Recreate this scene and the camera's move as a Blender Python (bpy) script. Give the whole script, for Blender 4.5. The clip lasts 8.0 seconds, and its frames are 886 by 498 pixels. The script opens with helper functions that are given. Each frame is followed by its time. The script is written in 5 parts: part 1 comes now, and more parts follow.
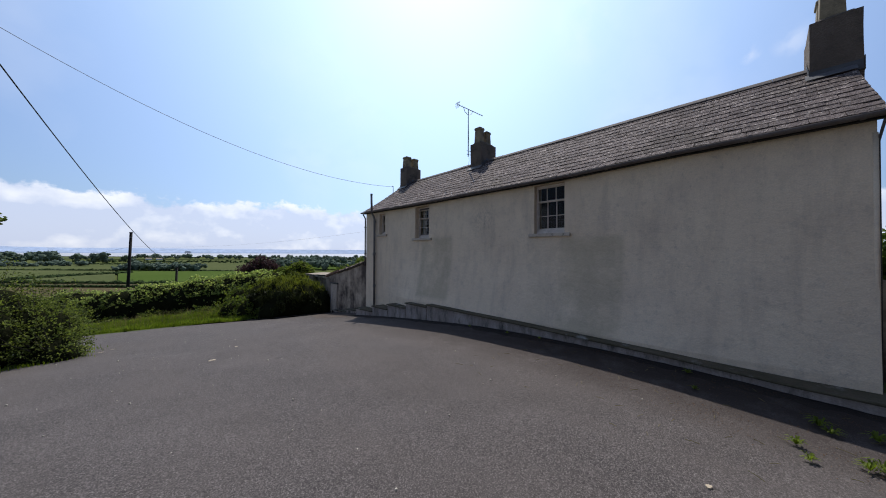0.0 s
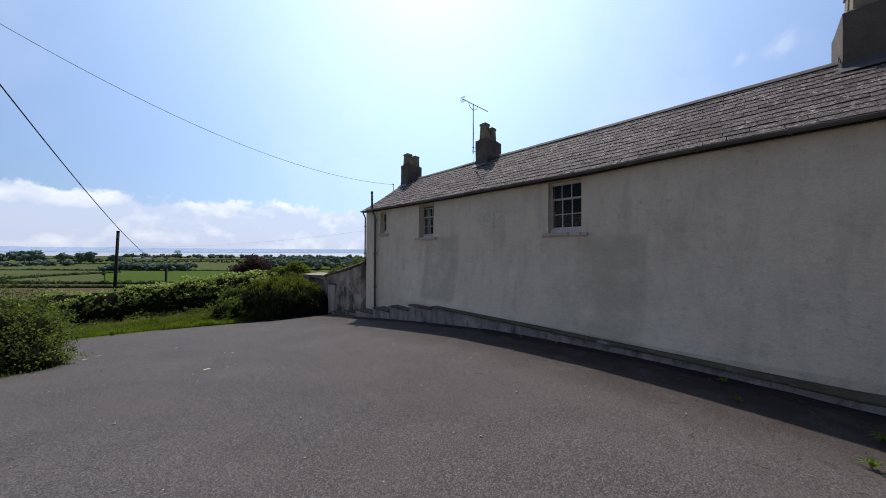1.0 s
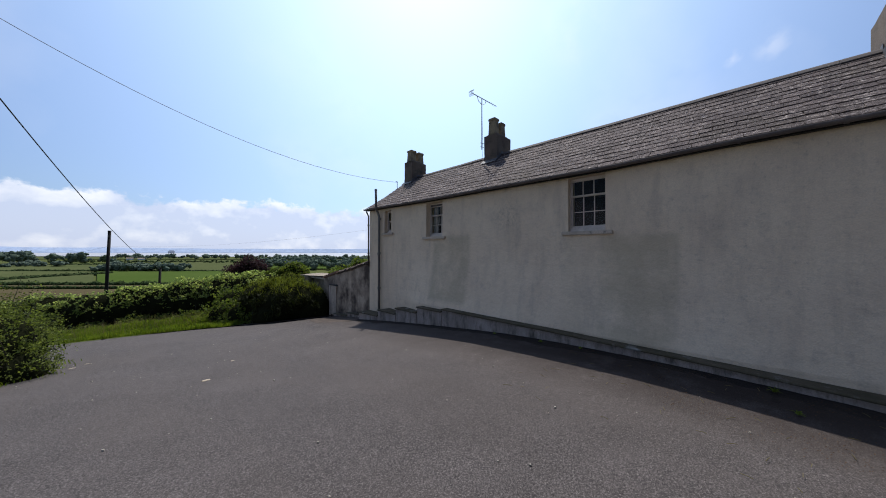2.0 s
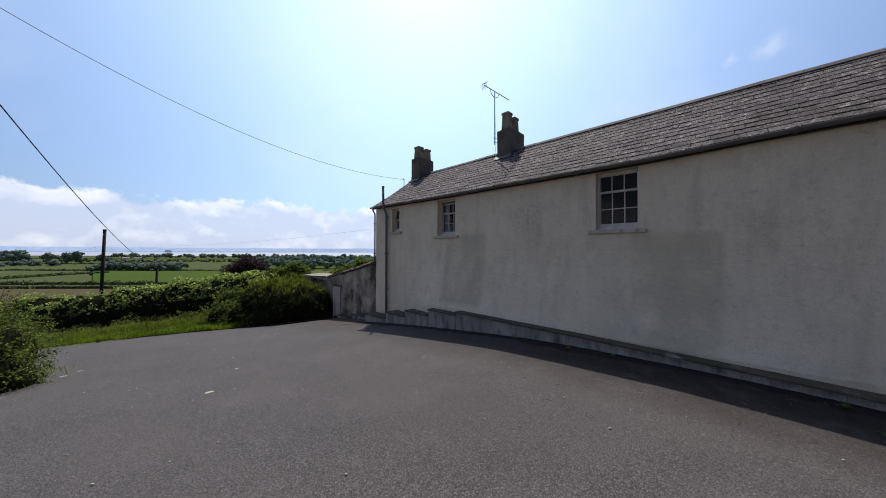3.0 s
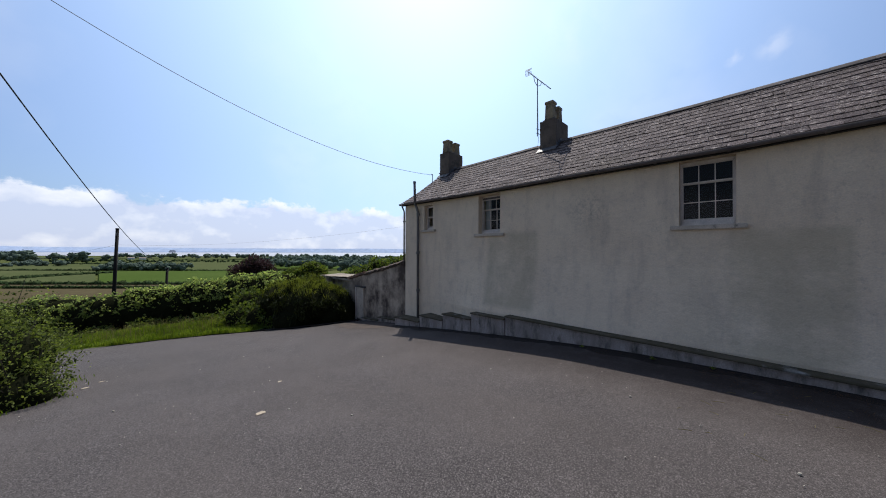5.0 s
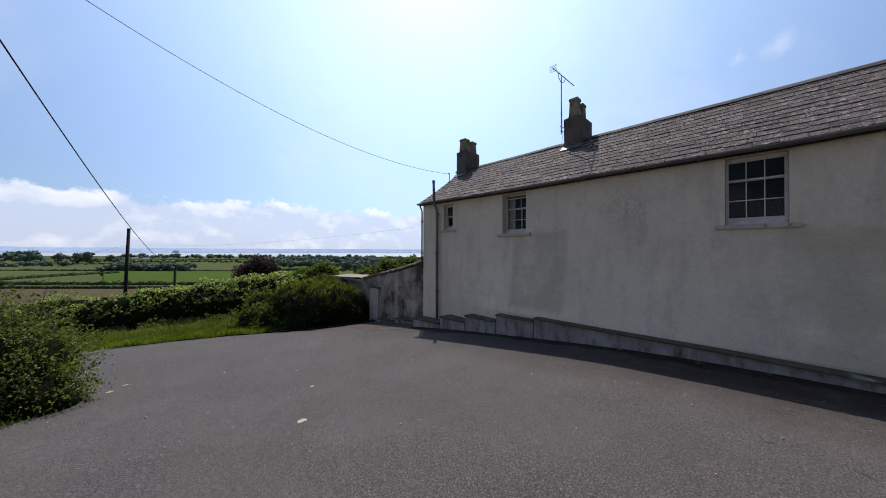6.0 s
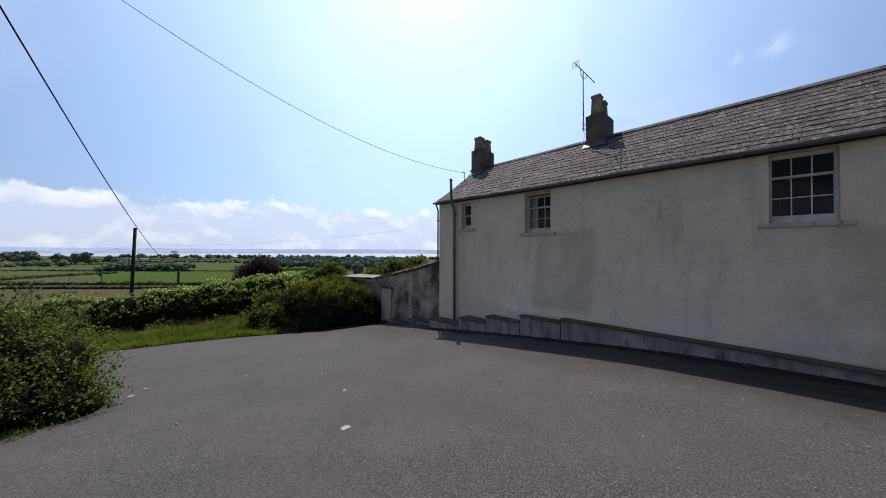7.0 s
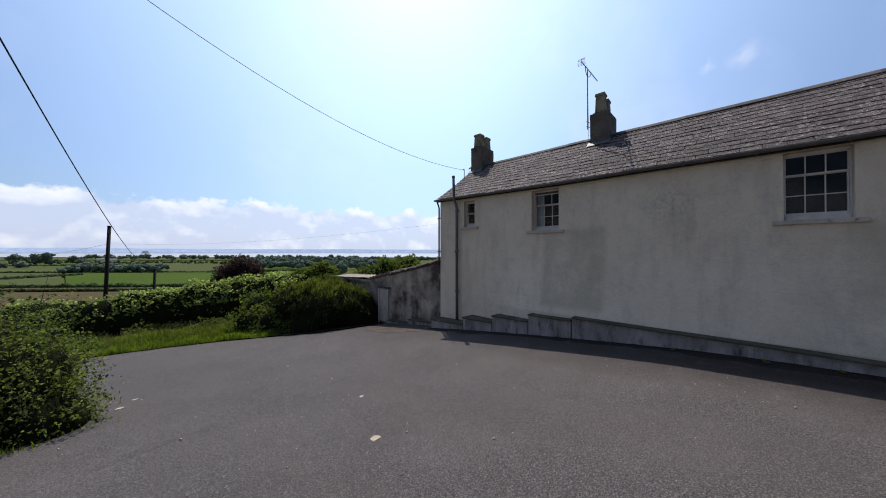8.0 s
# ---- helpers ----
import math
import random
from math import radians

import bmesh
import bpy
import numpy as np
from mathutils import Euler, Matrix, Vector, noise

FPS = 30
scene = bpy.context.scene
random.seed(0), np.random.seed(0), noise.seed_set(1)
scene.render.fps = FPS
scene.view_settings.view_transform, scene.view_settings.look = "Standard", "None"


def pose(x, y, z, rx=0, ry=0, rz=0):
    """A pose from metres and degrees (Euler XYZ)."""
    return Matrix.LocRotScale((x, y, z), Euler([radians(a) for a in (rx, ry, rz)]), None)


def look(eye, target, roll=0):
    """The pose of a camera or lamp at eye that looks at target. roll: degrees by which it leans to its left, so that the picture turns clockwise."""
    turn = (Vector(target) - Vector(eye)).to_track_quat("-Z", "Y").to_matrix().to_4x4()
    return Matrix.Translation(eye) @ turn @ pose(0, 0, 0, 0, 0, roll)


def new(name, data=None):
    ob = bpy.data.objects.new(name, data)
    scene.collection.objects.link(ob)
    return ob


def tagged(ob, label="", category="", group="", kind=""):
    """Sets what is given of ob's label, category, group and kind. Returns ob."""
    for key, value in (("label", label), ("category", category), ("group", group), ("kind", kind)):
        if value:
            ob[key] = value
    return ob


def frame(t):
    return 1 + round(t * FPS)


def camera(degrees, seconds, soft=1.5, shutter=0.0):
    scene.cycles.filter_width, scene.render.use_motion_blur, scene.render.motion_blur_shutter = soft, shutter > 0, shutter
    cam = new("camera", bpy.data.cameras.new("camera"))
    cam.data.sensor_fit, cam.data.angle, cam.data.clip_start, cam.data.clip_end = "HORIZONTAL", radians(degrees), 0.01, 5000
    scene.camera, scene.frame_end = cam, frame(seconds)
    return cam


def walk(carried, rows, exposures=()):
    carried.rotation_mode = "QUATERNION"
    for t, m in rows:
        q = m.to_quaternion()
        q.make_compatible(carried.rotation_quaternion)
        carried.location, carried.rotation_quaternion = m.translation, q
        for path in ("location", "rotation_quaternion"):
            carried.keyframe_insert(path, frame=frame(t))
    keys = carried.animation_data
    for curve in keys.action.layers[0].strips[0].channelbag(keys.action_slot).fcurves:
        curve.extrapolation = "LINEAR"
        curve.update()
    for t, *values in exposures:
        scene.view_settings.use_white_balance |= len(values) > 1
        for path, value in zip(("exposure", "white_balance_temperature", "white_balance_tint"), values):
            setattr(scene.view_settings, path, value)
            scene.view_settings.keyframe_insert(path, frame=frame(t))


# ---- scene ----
cam = camera(110.9, 8.0, soft=1.0)
PATH = [
    (0, (-0.099, -0.155, 1.464), (1.278, 1.296, 1.491), 0.3),
    (0.5, (-0.1, 0.074, 1.473), (1.292, 1.51, 1.497), 0.3),
    (1, (-0.096, 0.323, 1.474), (1.308, 1.746, 1.498), 0.3),
    (1.5, (-0.095, 0.577, 1.482), (1.319, 1.991, 1.504), 0.2),
    (3, (-0.084, 1.395, 1.484), (1.346, 2.794, 1.502), 0.2),
    (3.5, (-0.118, 1.691, 1.482), (1.312, 3.088, 1.497), 0.2),
    (4, (-0.166, 1.981, 1.467), (1.261, 3.382, 1.484), 0.2),
    (4.5, (-0.262, 2.278, 1.458), (1.162, 3.683, 1.476), 0.2),
    (6, (-0.642, 3.069, 1.451), (0.768, 4.487, 1.472), 0.2),
    (6.5, (-0.79, 3.324, 1.434), (0.62, 4.742, 1.457), 0.2),
    (7, (-0.924, 3.578, 1.429), (0.49, 4.992, 1.452), 0.2),
    (7.5, (-1.054, 3.798, 1.428), (0.38, 5.192, 1.447), 0.2),
    (8, (-1.146, 4.11, 1.39), (0.338, 5.45, 1.412), 0.1),
]
walk(cam, [(t, look(eye, target, roll)) for t, eye, target, roll in PATH])

# ---- light ----
SUN_AZ, SUN_EL = 42.0, 61.0          # azimuth from +y towards +x, elevation
az, el = radians(SUN_AZ), radians(SUN_EL)
to_sun = Vector((math.sin(az) * math.cos(el), math.cos(az) * math.cos(el), math.sin(el)))
world = bpy.data.worlds.new("sky")
scene.world = world
world.use_nodes = True


def build_sky():
    nt = world.node_tree
    nt.nodes.clear()
    N, L = nt.nodes.new, nt.links.new
    out, bg, sky = N("ShaderNodeOutputWorld"), N("ShaderNodeBackground"), N("ShaderNodeTexSky")
    sky.sky_type, sky.sun_disc = "NISHITA", False
    sky.sun_elevation, sky.sun_rotation = radians(SUN_EL), radians(SUN_AZ)
    sky.altitude, sky.air_density, sky.dust_density, sky.ozone_density = 50, 1.0, 1.6, 3.0
    bg.inputs["Strength"].default_value = 0.08
    co, sep = N("ShaderNodeTexCoord"), N("ShaderNodeSeparateXYZ")
    L(co.outputs["Generated"], sep.inputs[0])
    # cumulus bank low over the horizon: noise stretched along the horizon, limited by elevation
    mp = N("ShaderNodeMapping")
    mp.inputs["Scale"].default_value = (11, 11, 15)
    L(co.outputs["Generated"], mp.inputs[0])
    n1 = N("ShaderNodeTexNoise")
    n1.inputs["Scale"].default_value, n1.inputs["Detail"].default_value, n1.inputs["Roughness"].default_value = 1.0, 9, 0.60
    L(mp.outputs[0], n1.inputs["Vector"])
    low = N("ShaderNodeMapRange")
    low.inputs["From Min"].default_value, low.inputs["From Max"].default_value = 0.085, 0.175
    low.inputs["To Min"].default_value, low.inputs["To Max"].default_value = 0.32, -0.30
    L(sep.outputs["Z"], low.inputs["Value"])
    add = N("ShaderNodeMath")
    add.operation = "ADD"
    L(n1.outputs["Fac"], add.inputs[0]), L(low.outputs[0], add.inputs[1])
    ramp = N("ShaderNodeMapRange")
    ramp.interpolation_type = "SMOOTHSTEP"
    ramp.inputs["From Min"].default_value, ramp.inputs["From Max"].default_value = 0.49, 0.61
    L(add.outputs[0], ramp.inputs["Value"])
    # a few high wisps
    n2 = N("ShaderNodeTexNoise")
    n2.inputs["Scale"].default_value, n2.inputs["Detail"].default_value = 2.2, 7
    L(co.outputs["Generated"], n2.inputs["Vector"])
    r2 = N("ShaderNodeMapRange")
    r2.inputs["From Min"].default_value, r2.inputs["From Max"].default_value, r2.inputs["To Max"].default_value = 0.5, 0.85, 0.35
    L(n2.outputs["Fac"], r2.inputs["Value"])
    mx = N("ShaderNodeMath")
    mx.operation = "MAXIMUM"
    L(ramp.outputs[0], mx.inputs[0]), L(r2.outputs[0], mx.inputs[1])
    # small puffs and a wisp high on their own
    whole = mx
    for at, reach, most in (((0.9062, 0.0197, 0.4223), 0.024, 0.60), ((0.9060, -0.0425, 0.4210), 0.042, 0.32), ((0.769, 0.294, 0.5675), 0.12, 0.35)):
        off, far, puffy, one, more = N("ShaderNodeVectorMath"), N("ShaderNodeMapRange"), N("ShaderNodeTexNoise"), N("ShaderNodeMath"), N("ShaderNodeMath")
        off.operation, one.operation, more.operation = "DISTANCE", "MULTIPLY", "MAXIMUM"
        off.inputs[1].default_value = at
        far.interpolation_type = "SMOOTHSTEP"
        far.inputs["From Min"].default_value, far.inputs["From Max"].default_value = 0.0, reach
        far.inputs["To Min"].default_value, far.inputs["To Max"].default_value = most, 0.0
        puffy.inputs["Scale"].default_value, puffy.inputs["Detail"].default_value = 26 if reach < 0.1 else 9, 6
        torn = N("ShaderNodeMapRange")
        torn.inputs["From Min"].default_value, torn.inputs["From Max"].default_value = 0.38, 0.62
        L(puffy.outputs["Fac"], torn.inputs["Value"])
        L(co.outputs["Generated"], off.inputs[0]), L(off.outputs["Value"], far.inputs["Value"]), L(co.outputs["Generated"], puffy.inputs["Vector"])
        L(far.outputs[0], one.inputs[0]), L(torn.outputs[0], one.inputs[1])
        L(whole.outputs[0], more.inputs[0]), L(one.outputs[0], more.inputs[1])
        whole = more
    fac = N("ShaderNodeMath")
    fac.operation = "MULTIPLY"
    fac.inputs[1].default_value = 0.80
    L(whole.outputs[0], fac.inputs[0])
    mix = N("ShaderNodeMix")
    mix.data_type = "RGBA"
    # sunlit heads above, bluer bases in the haze below
    n3, head, shade = N("ShaderNodeTexNoise"), N("ShaderNodeMapRange"), N("ShaderNodeMix")
    n3.inputs["Scale"].default_value, n3.inputs["Detail"].default_value = 2.0, 6
    L(mp.outputs[0], n3.inputs["Vector"])
    head.inputs["From Min"].default_value, head.inputs["From Max"].default_value = 0.30, -0.20
    L(low.outputs[0], head.inputs["Value"])
    # each head is bright on its upper side: the noise a little higher up is subtracted
    mp2, n4, rise, puff = N("ShaderNodeMapping"), N("ShaderNodeTexNoise"), N("ShaderNodeMath"), N("ShaderNodeMath")
    mp2.inputs["Scale"].default_value, mp2.inputs["Location"].default_value = (11, 11, 15), (0, 0, 0.45)
    L(co.outputs["Generated"], mp2.inputs[0]), L(mp2.outputs[0], n4.inputs["Vector"])
    for q in (n3, n4):
        q.inputs["Scale"].default_value, q.inputs["Detail"].default_value, q.inputs["Roughness"].default_value = 1.0, 6, 0.5
    rise.operation, puff.operation = "SUBTRACT", "MULTIPLY_ADD"
    puff.use_clamp = True
    puff.inputs[1].default_value = 3.2
    L(n3.outputs["Fac"], rise.inputs[0]), L(n4.outputs["Fac"], rise.inputs[1])
    L(rise.outputs[0], puff.inputs[0]), L(head.outputs[0], puff.inputs[2])
    shade.data_type = "RGBA"
    shade.inputs["A"].default_value, shade.inputs["B"].default_value = (8.3, 9.2, 11.8, 1), (13.2, 13.4, 14.2, 1)
    L(puff.outputs[0], shade.inputs["Factor"]), L(shade.outputs["Result"], mix.inputs["B"])
    # summer haze scatters light forward: the sky brightens below and round the sun, where one looks through most of it
    dot, pw, glow, lit = N("ShaderNodeVectorMath"), N("ShaderNodeMath"), N("ShaderNodeVectorMath"), N("ShaderNodeVectorMath")
    dot.operation, pw.operation, glow.operation, lit.operation = "DOT_PRODUCT", "POWER", "SCALE", "ADD"
    dot.inputs[1].default_value = (math.sin(az) * math.cos(radians(42)), math.cos(az) * math.cos(radians(42)), math.sin(radians(42)))
    top = N("ShaderNodeMath")
    top.operation = "MAXIMUM"
    top.inputs[1].default_value = 0.0
    L(co.outputs["Generated"], dot.inputs[0]), L(dot.outputs["Value"], top.inputs[0]), L(top.outputs[0], pw.inputs[0])
    pw.inputs[1].default_value = 1.9
    glow.inputs[0].default_value = (4.8, 6.7, 10.4)
    cool = N("ShaderNodeVectorMath")
    cool.operation = "MULTIPLY"
    cool.inputs[1].default_value = (0.87, 0.96, 1.12)
    L(sky.outputs[0], cool.inputs[0])
    L(pw.outputs[0], glow.inputs["Scale"]), L(cool.outputs[0], lit.inputs[0]), L(glow.outputs[0], lit.inputs[1])
    near, white, both = N("ShaderNodeMath"), N("ShaderNodeVectorMath"), N("ShaderNodeVectorMath")
    near.operation, white.operation, both.operation = "POWER", "SCALE", "ADD"
    near.inputs[1].default_value = 6.0
    white.inputs[0].default_value = (2.4, 3.0, 1.6)
    L(top.outputs[0], near.inputs[0]), L(near.outputs[0], white.inputs["Scale"]), L(lit.outputs[0], both.inputs[0]), L(white.outputs[0], both.inputs[1])
    L(fac.outputs[0], mix.inputs["Factor"]), L(both.outputs[0], mix.inputs["A"])
    L(mix.outputs["Result"], bg.inputs["Color"]), L(bg.outputs[0], out.inputs[0])


build_sky()
sun = new("sun", bpy.data.lights.new("sun", "SUN"))
sun.data.energy, sun.data.angle, sun.data.color = 4.4, radians(0.53), (1.0, 0.95, 0.88)
sun.matrix_basis = look(to_sun * 60, (0, 0, 0))

# ---- materials ----


def nodes_of(name):
    m = bpy.data.materials.new(name)
    m.use_nodes = True
    nt = m.node_tree
    return m, nt, nt.nodes["Principled BSDF"]


def noise_fac(nt, scale, detail=5, rough=0.6, lo=0.35, hi=0.65, stretch=(1, 1, 1)):
    N, L = nt.nodes.new, nt.links.new
    co, mp, n, r = N("ShaderNodeNewGeometry"), N("ShaderNodeMapping"), N("ShaderNodeTexNoise"), N("ShaderNodeMapRange")
    mp.inputs["Scale"].default_value = stretch
    L(co.outputs["Position"], mp.inputs[0]), L(mp.outputs[0], n.inputs["Vector"])
    n.inputs["Scale"].default_value, n.inputs["Detail"].default_value, n.inputs["Roughness"].default_value = scale, detail, rough
    r.inputs["From Min"].default_value, r.inputs["From Max"].default_value = lo, hi
    L(n.outputs["Fac"], r.inputs["Value"])
    return r.outputs[0], n.outputs["Fac"]


def mixed(nt, fac, a, b):
    mx = nt.nodes.new("ShaderNodeMix")
    mx.data_type = "RGBA"
    for key, v in (("Factor", fac), ("A", a), ("B", b)):
        if isinstance(v, tuple):
            mx.inputs[key].default_value = (*v, 1)
        elif isinstance(v, float):
            mx.inputs[key].default_value = v
        else:
            nt.links.new(v, mx.inputs[key])
    return mx.outputs["Result"]


def times(nt, a, b):
    m = nt.nodes.new("ShaderNodeMath")
    m.operation = "MULTIPLY"
    for i, v in enumerate((a, b)):
        if isinstance(v, float):
            m.inputs[i].default_value = v
        else:
            nt.links.new(v, m.inputs[i])
    return m.outputs[0]


def bump(nt, bsdf, height, strength, distance=0.01):
    b = nt.nodes.new("ShaderNodeBump")
    b.inputs["Strength"].default_value, b.inputs["Distance"].default_value = strength, distance
    nt.links.new(height, b.inputs["Height"]), nt.links.new(b.outputs[0], bsdf.inputs["Normal"])


def surface(name, c1, c2, big=0.8, small=30.0, rough=0.85, relief=0.3, depth=0.005, metal=0.0, spec=0.3, vary="", stain=None, stain_at=(0.55, 0.7, 1.5), stretch=(1, 1, 1)):
    """Two colours mixed at two scales, with relief; vary: 'object' or 'island' shifts each piece a little."""
    m, nt, p = nodes_of(name)
    f1, _ = noise_fac(nt, big, 6, 0.6, stretch=stretch)
    f2, raw = noise_fac(nt, small, 4, 0.65)
    col = mixed(nt, f1, c1, c2)
    col = mixed(nt, times(nt, f2, 0.45), col, tuple(0.55 * (a + b) / 2 for a, b in zip(c1, c2)))
    if stain:
        fs, _ = noise_fac(nt, stain_at[2], 6, 0.7, stain_at[0], stain_at[1], stretch)
        col = mixed(nt, fs, col, stain)
    if vary:
        g = nt.nodes.new("ShaderNodeObjectInfo" if vary == "object" else "ShaderNodeNewGeometry")
        r = g.outputs["Random" if vary == "object" else "Random Per Island"]
        mr = nt.nodes.new("ShaderNodeMapRange")
        mr.inputs["To Min"].default_value, mr.inputs["To Max"].default_value = 0.58, 1.45
        nt.links.new(r, mr.inputs["Value"])
        h = nt.nodes.new("ShaderNodeHueSaturation")
        nt.links.new(mr.outputs[0], h.inputs["Value"]), nt.links.new(col, h.inputs["Color"])
        col = h.outputs[0]
    nt.links.new(col, p.inputs["Base Color"])
    p.inputs["Roughness"].default_value, p.inputs["Metallic"].default_value = rough, metal
    p.inputs["Specular IOR Level"].default_value = spec
    if relief:
        bump(nt, p, raw, relief, depth)
    return m


def foliage(name, c1, c2, through_light=0.35, rough=0.65):
    """Leaf colour that varies from leaf to leaf and lets some light through."""
    m, nt, p = nodes_of(name)
    g = nt.nodes.new("ShaderNodeNewGeometry")
    col = mixed(nt, g.outputs["Random Per Island"], c1, c2)
    f, _ = noise_fac(nt, 1.3, 3)
    col = mixed(nt, times(nt, f, 0.5), col, tuple(0.5 * c for c in c1))
    nt.links.new(col, p.inputs["Base Color"])
    p.inputs["Roughness"].default_value, p.inputs["Specular IOR Level"].default_value = rough, 0.12
    t, mx = nt.nodes.new("ShaderNodeBsdfTranslucent"), nt.nodes.new("ShaderNodeMixShader")
    lift = nt.nodes.new("ShaderNodeHueSaturation")
    lift.inputs["Value"].default_value, lift.inputs["Saturation"].default_value = 1.5, 1.15
    nt.links.new(col, lift.inputs["Color"]), nt.links.new(lift.outputs[0], t.inputs["Color"])
    mx.inputs[0].default_value = through_light
    nt.links.new(p.outputs[0], mx.inputs[1]), nt.links.new(t.outputs[0], mx.inputs[2])
    nt.links.new(mx.outputs[0], nt.nodes["Material Output"].inputs["Surface"])
    return m


def box_mask(nt, y0, y1, z0, z1, soft=0.06):
    """1 within a rectangle of the wall's y and z, with soft edges."""
    N, L = nt.nodes.new, nt.links.new
    co, sep = N("ShaderNodeTexCoord"), N("ShaderNodeSeparateXYZ")
    L(co.outputs["Object"], sep.inputs[0])
    res = None
    for axis, a, b in (("Y", y0, y1), ("Z", z0, z1)):
        for at, up in ((a, 1), (b, 0)):
            r = N("ShaderNodeMapRange")
            r.interpolation_type = "SMOOTHSTEP"
            r.inputs["From Min"].default_value, r.inputs["From Max"].default_value = at - soft, at + soft
            r.inputs["To Min"].default_value, r.inputs["To Max"].default_value = (0, 1) if up else (1, 0)
            L(sep.outputs[axis], r.inputs["Value"])
            res = r.outputs[0] if res is None else times(nt, res, r.outputs[0])
    return res


def wall_render():
    """Painted roughcast with rain streaks, grey algae and two patched-up openings."""
    m, nt, p = nodes_of("roughcast")
    f1, _ = noise_fac(nt, 0.7, 6, 0.65)
    f2, _ = noise_fac(nt, 2.2, 6, 0.7, 0.5, 0.75, (1, 1.6, 0.35))
    f3, grain = noise_fac(nt, 55, 4, 0.7)
    f4, lump = noise_fac(nt, 14, 3, 0.5)
    col = mixed(nt, f1, (0.765, 0.616, 0.452), (0.838, 0.693, 0.515))
    col = mixed(nt, times(nt, f2, 0.42), col, (0.40, 0.325, 0.255))
    f5, _ = noise_fac(nt, 1.1, 7, 0.72, 0.5, 0.68)
    col = mixed(nt, times(nt, f5, 0.25), col, (0.46, 0.375, 0.310))
    f6, _ = noise_fac(nt, 3.6, 9, 0.82, 0.53, 0.72)
    col = mixed(nt, times(nt, f6, 0.34), col, (0.30, 0.255, 0.215))
    col = mixed(nt, times(nt, f3, 0.20), col, (0.25, 0.225, 0.20))
    for y0, y1, z0, z1, soft, most in ((1.58, 2.75, -0.2, 1.80, 0.05, 0.36), (1.60, 3.40, -0.2, 1.80, 0.16, 0.16), (5.9, 7.25, 0.15, 1.93, 0.09, 0.50)):
        worn, _ = noise_fac(nt, 1.7, 6, 0.7, 0.30, 0.55)
        col = mixed(nt, times(nt, times(nt, box_mask(nt, y0, y1, z0, z1, soft), worn), most), col, (0.38, 0.325, 0.215))
    for y0, y1, z0, z1 in ((4.45, 5.1, 2.02, 2.6),):
        spot, _ = noise_fac(nt, 13, 7, 0.8, 0.47, 0.70)
        col = mixed(nt, times(nt, times(nt, box_mask(nt, y0, y1, z0, z1, 0.3), spot), 0.75), col, (0.17, 0.155, 0.135))
    pit, _ = noise_fac(nt, 10, 9, 0.82, 0.54, 0.66)
    where, _ = noise_fac(nt, 0.55, 4, 0.6, 0.42, 0.62)
    col = mixed(nt, times(nt, times(nt, pit, where), 0.42), col, (0.30, 0.250, 0.205))
    nt.links.new(col, p.inputs["Base Color"])
    p.inputs["Roughness"].default_value, p.inputs["Specular IOR Level"].default_value = 0.92, 0.2
    ad = nt.nodes.new("ShaderNodeMath")
    nt.links.new(times(nt, grain, 0.6), ad.inputs[0]), nt.links.new(lump, ad.inputs[1])
    bump(nt, p, ad.outputs[0], 0.5, 0.025)
    return m


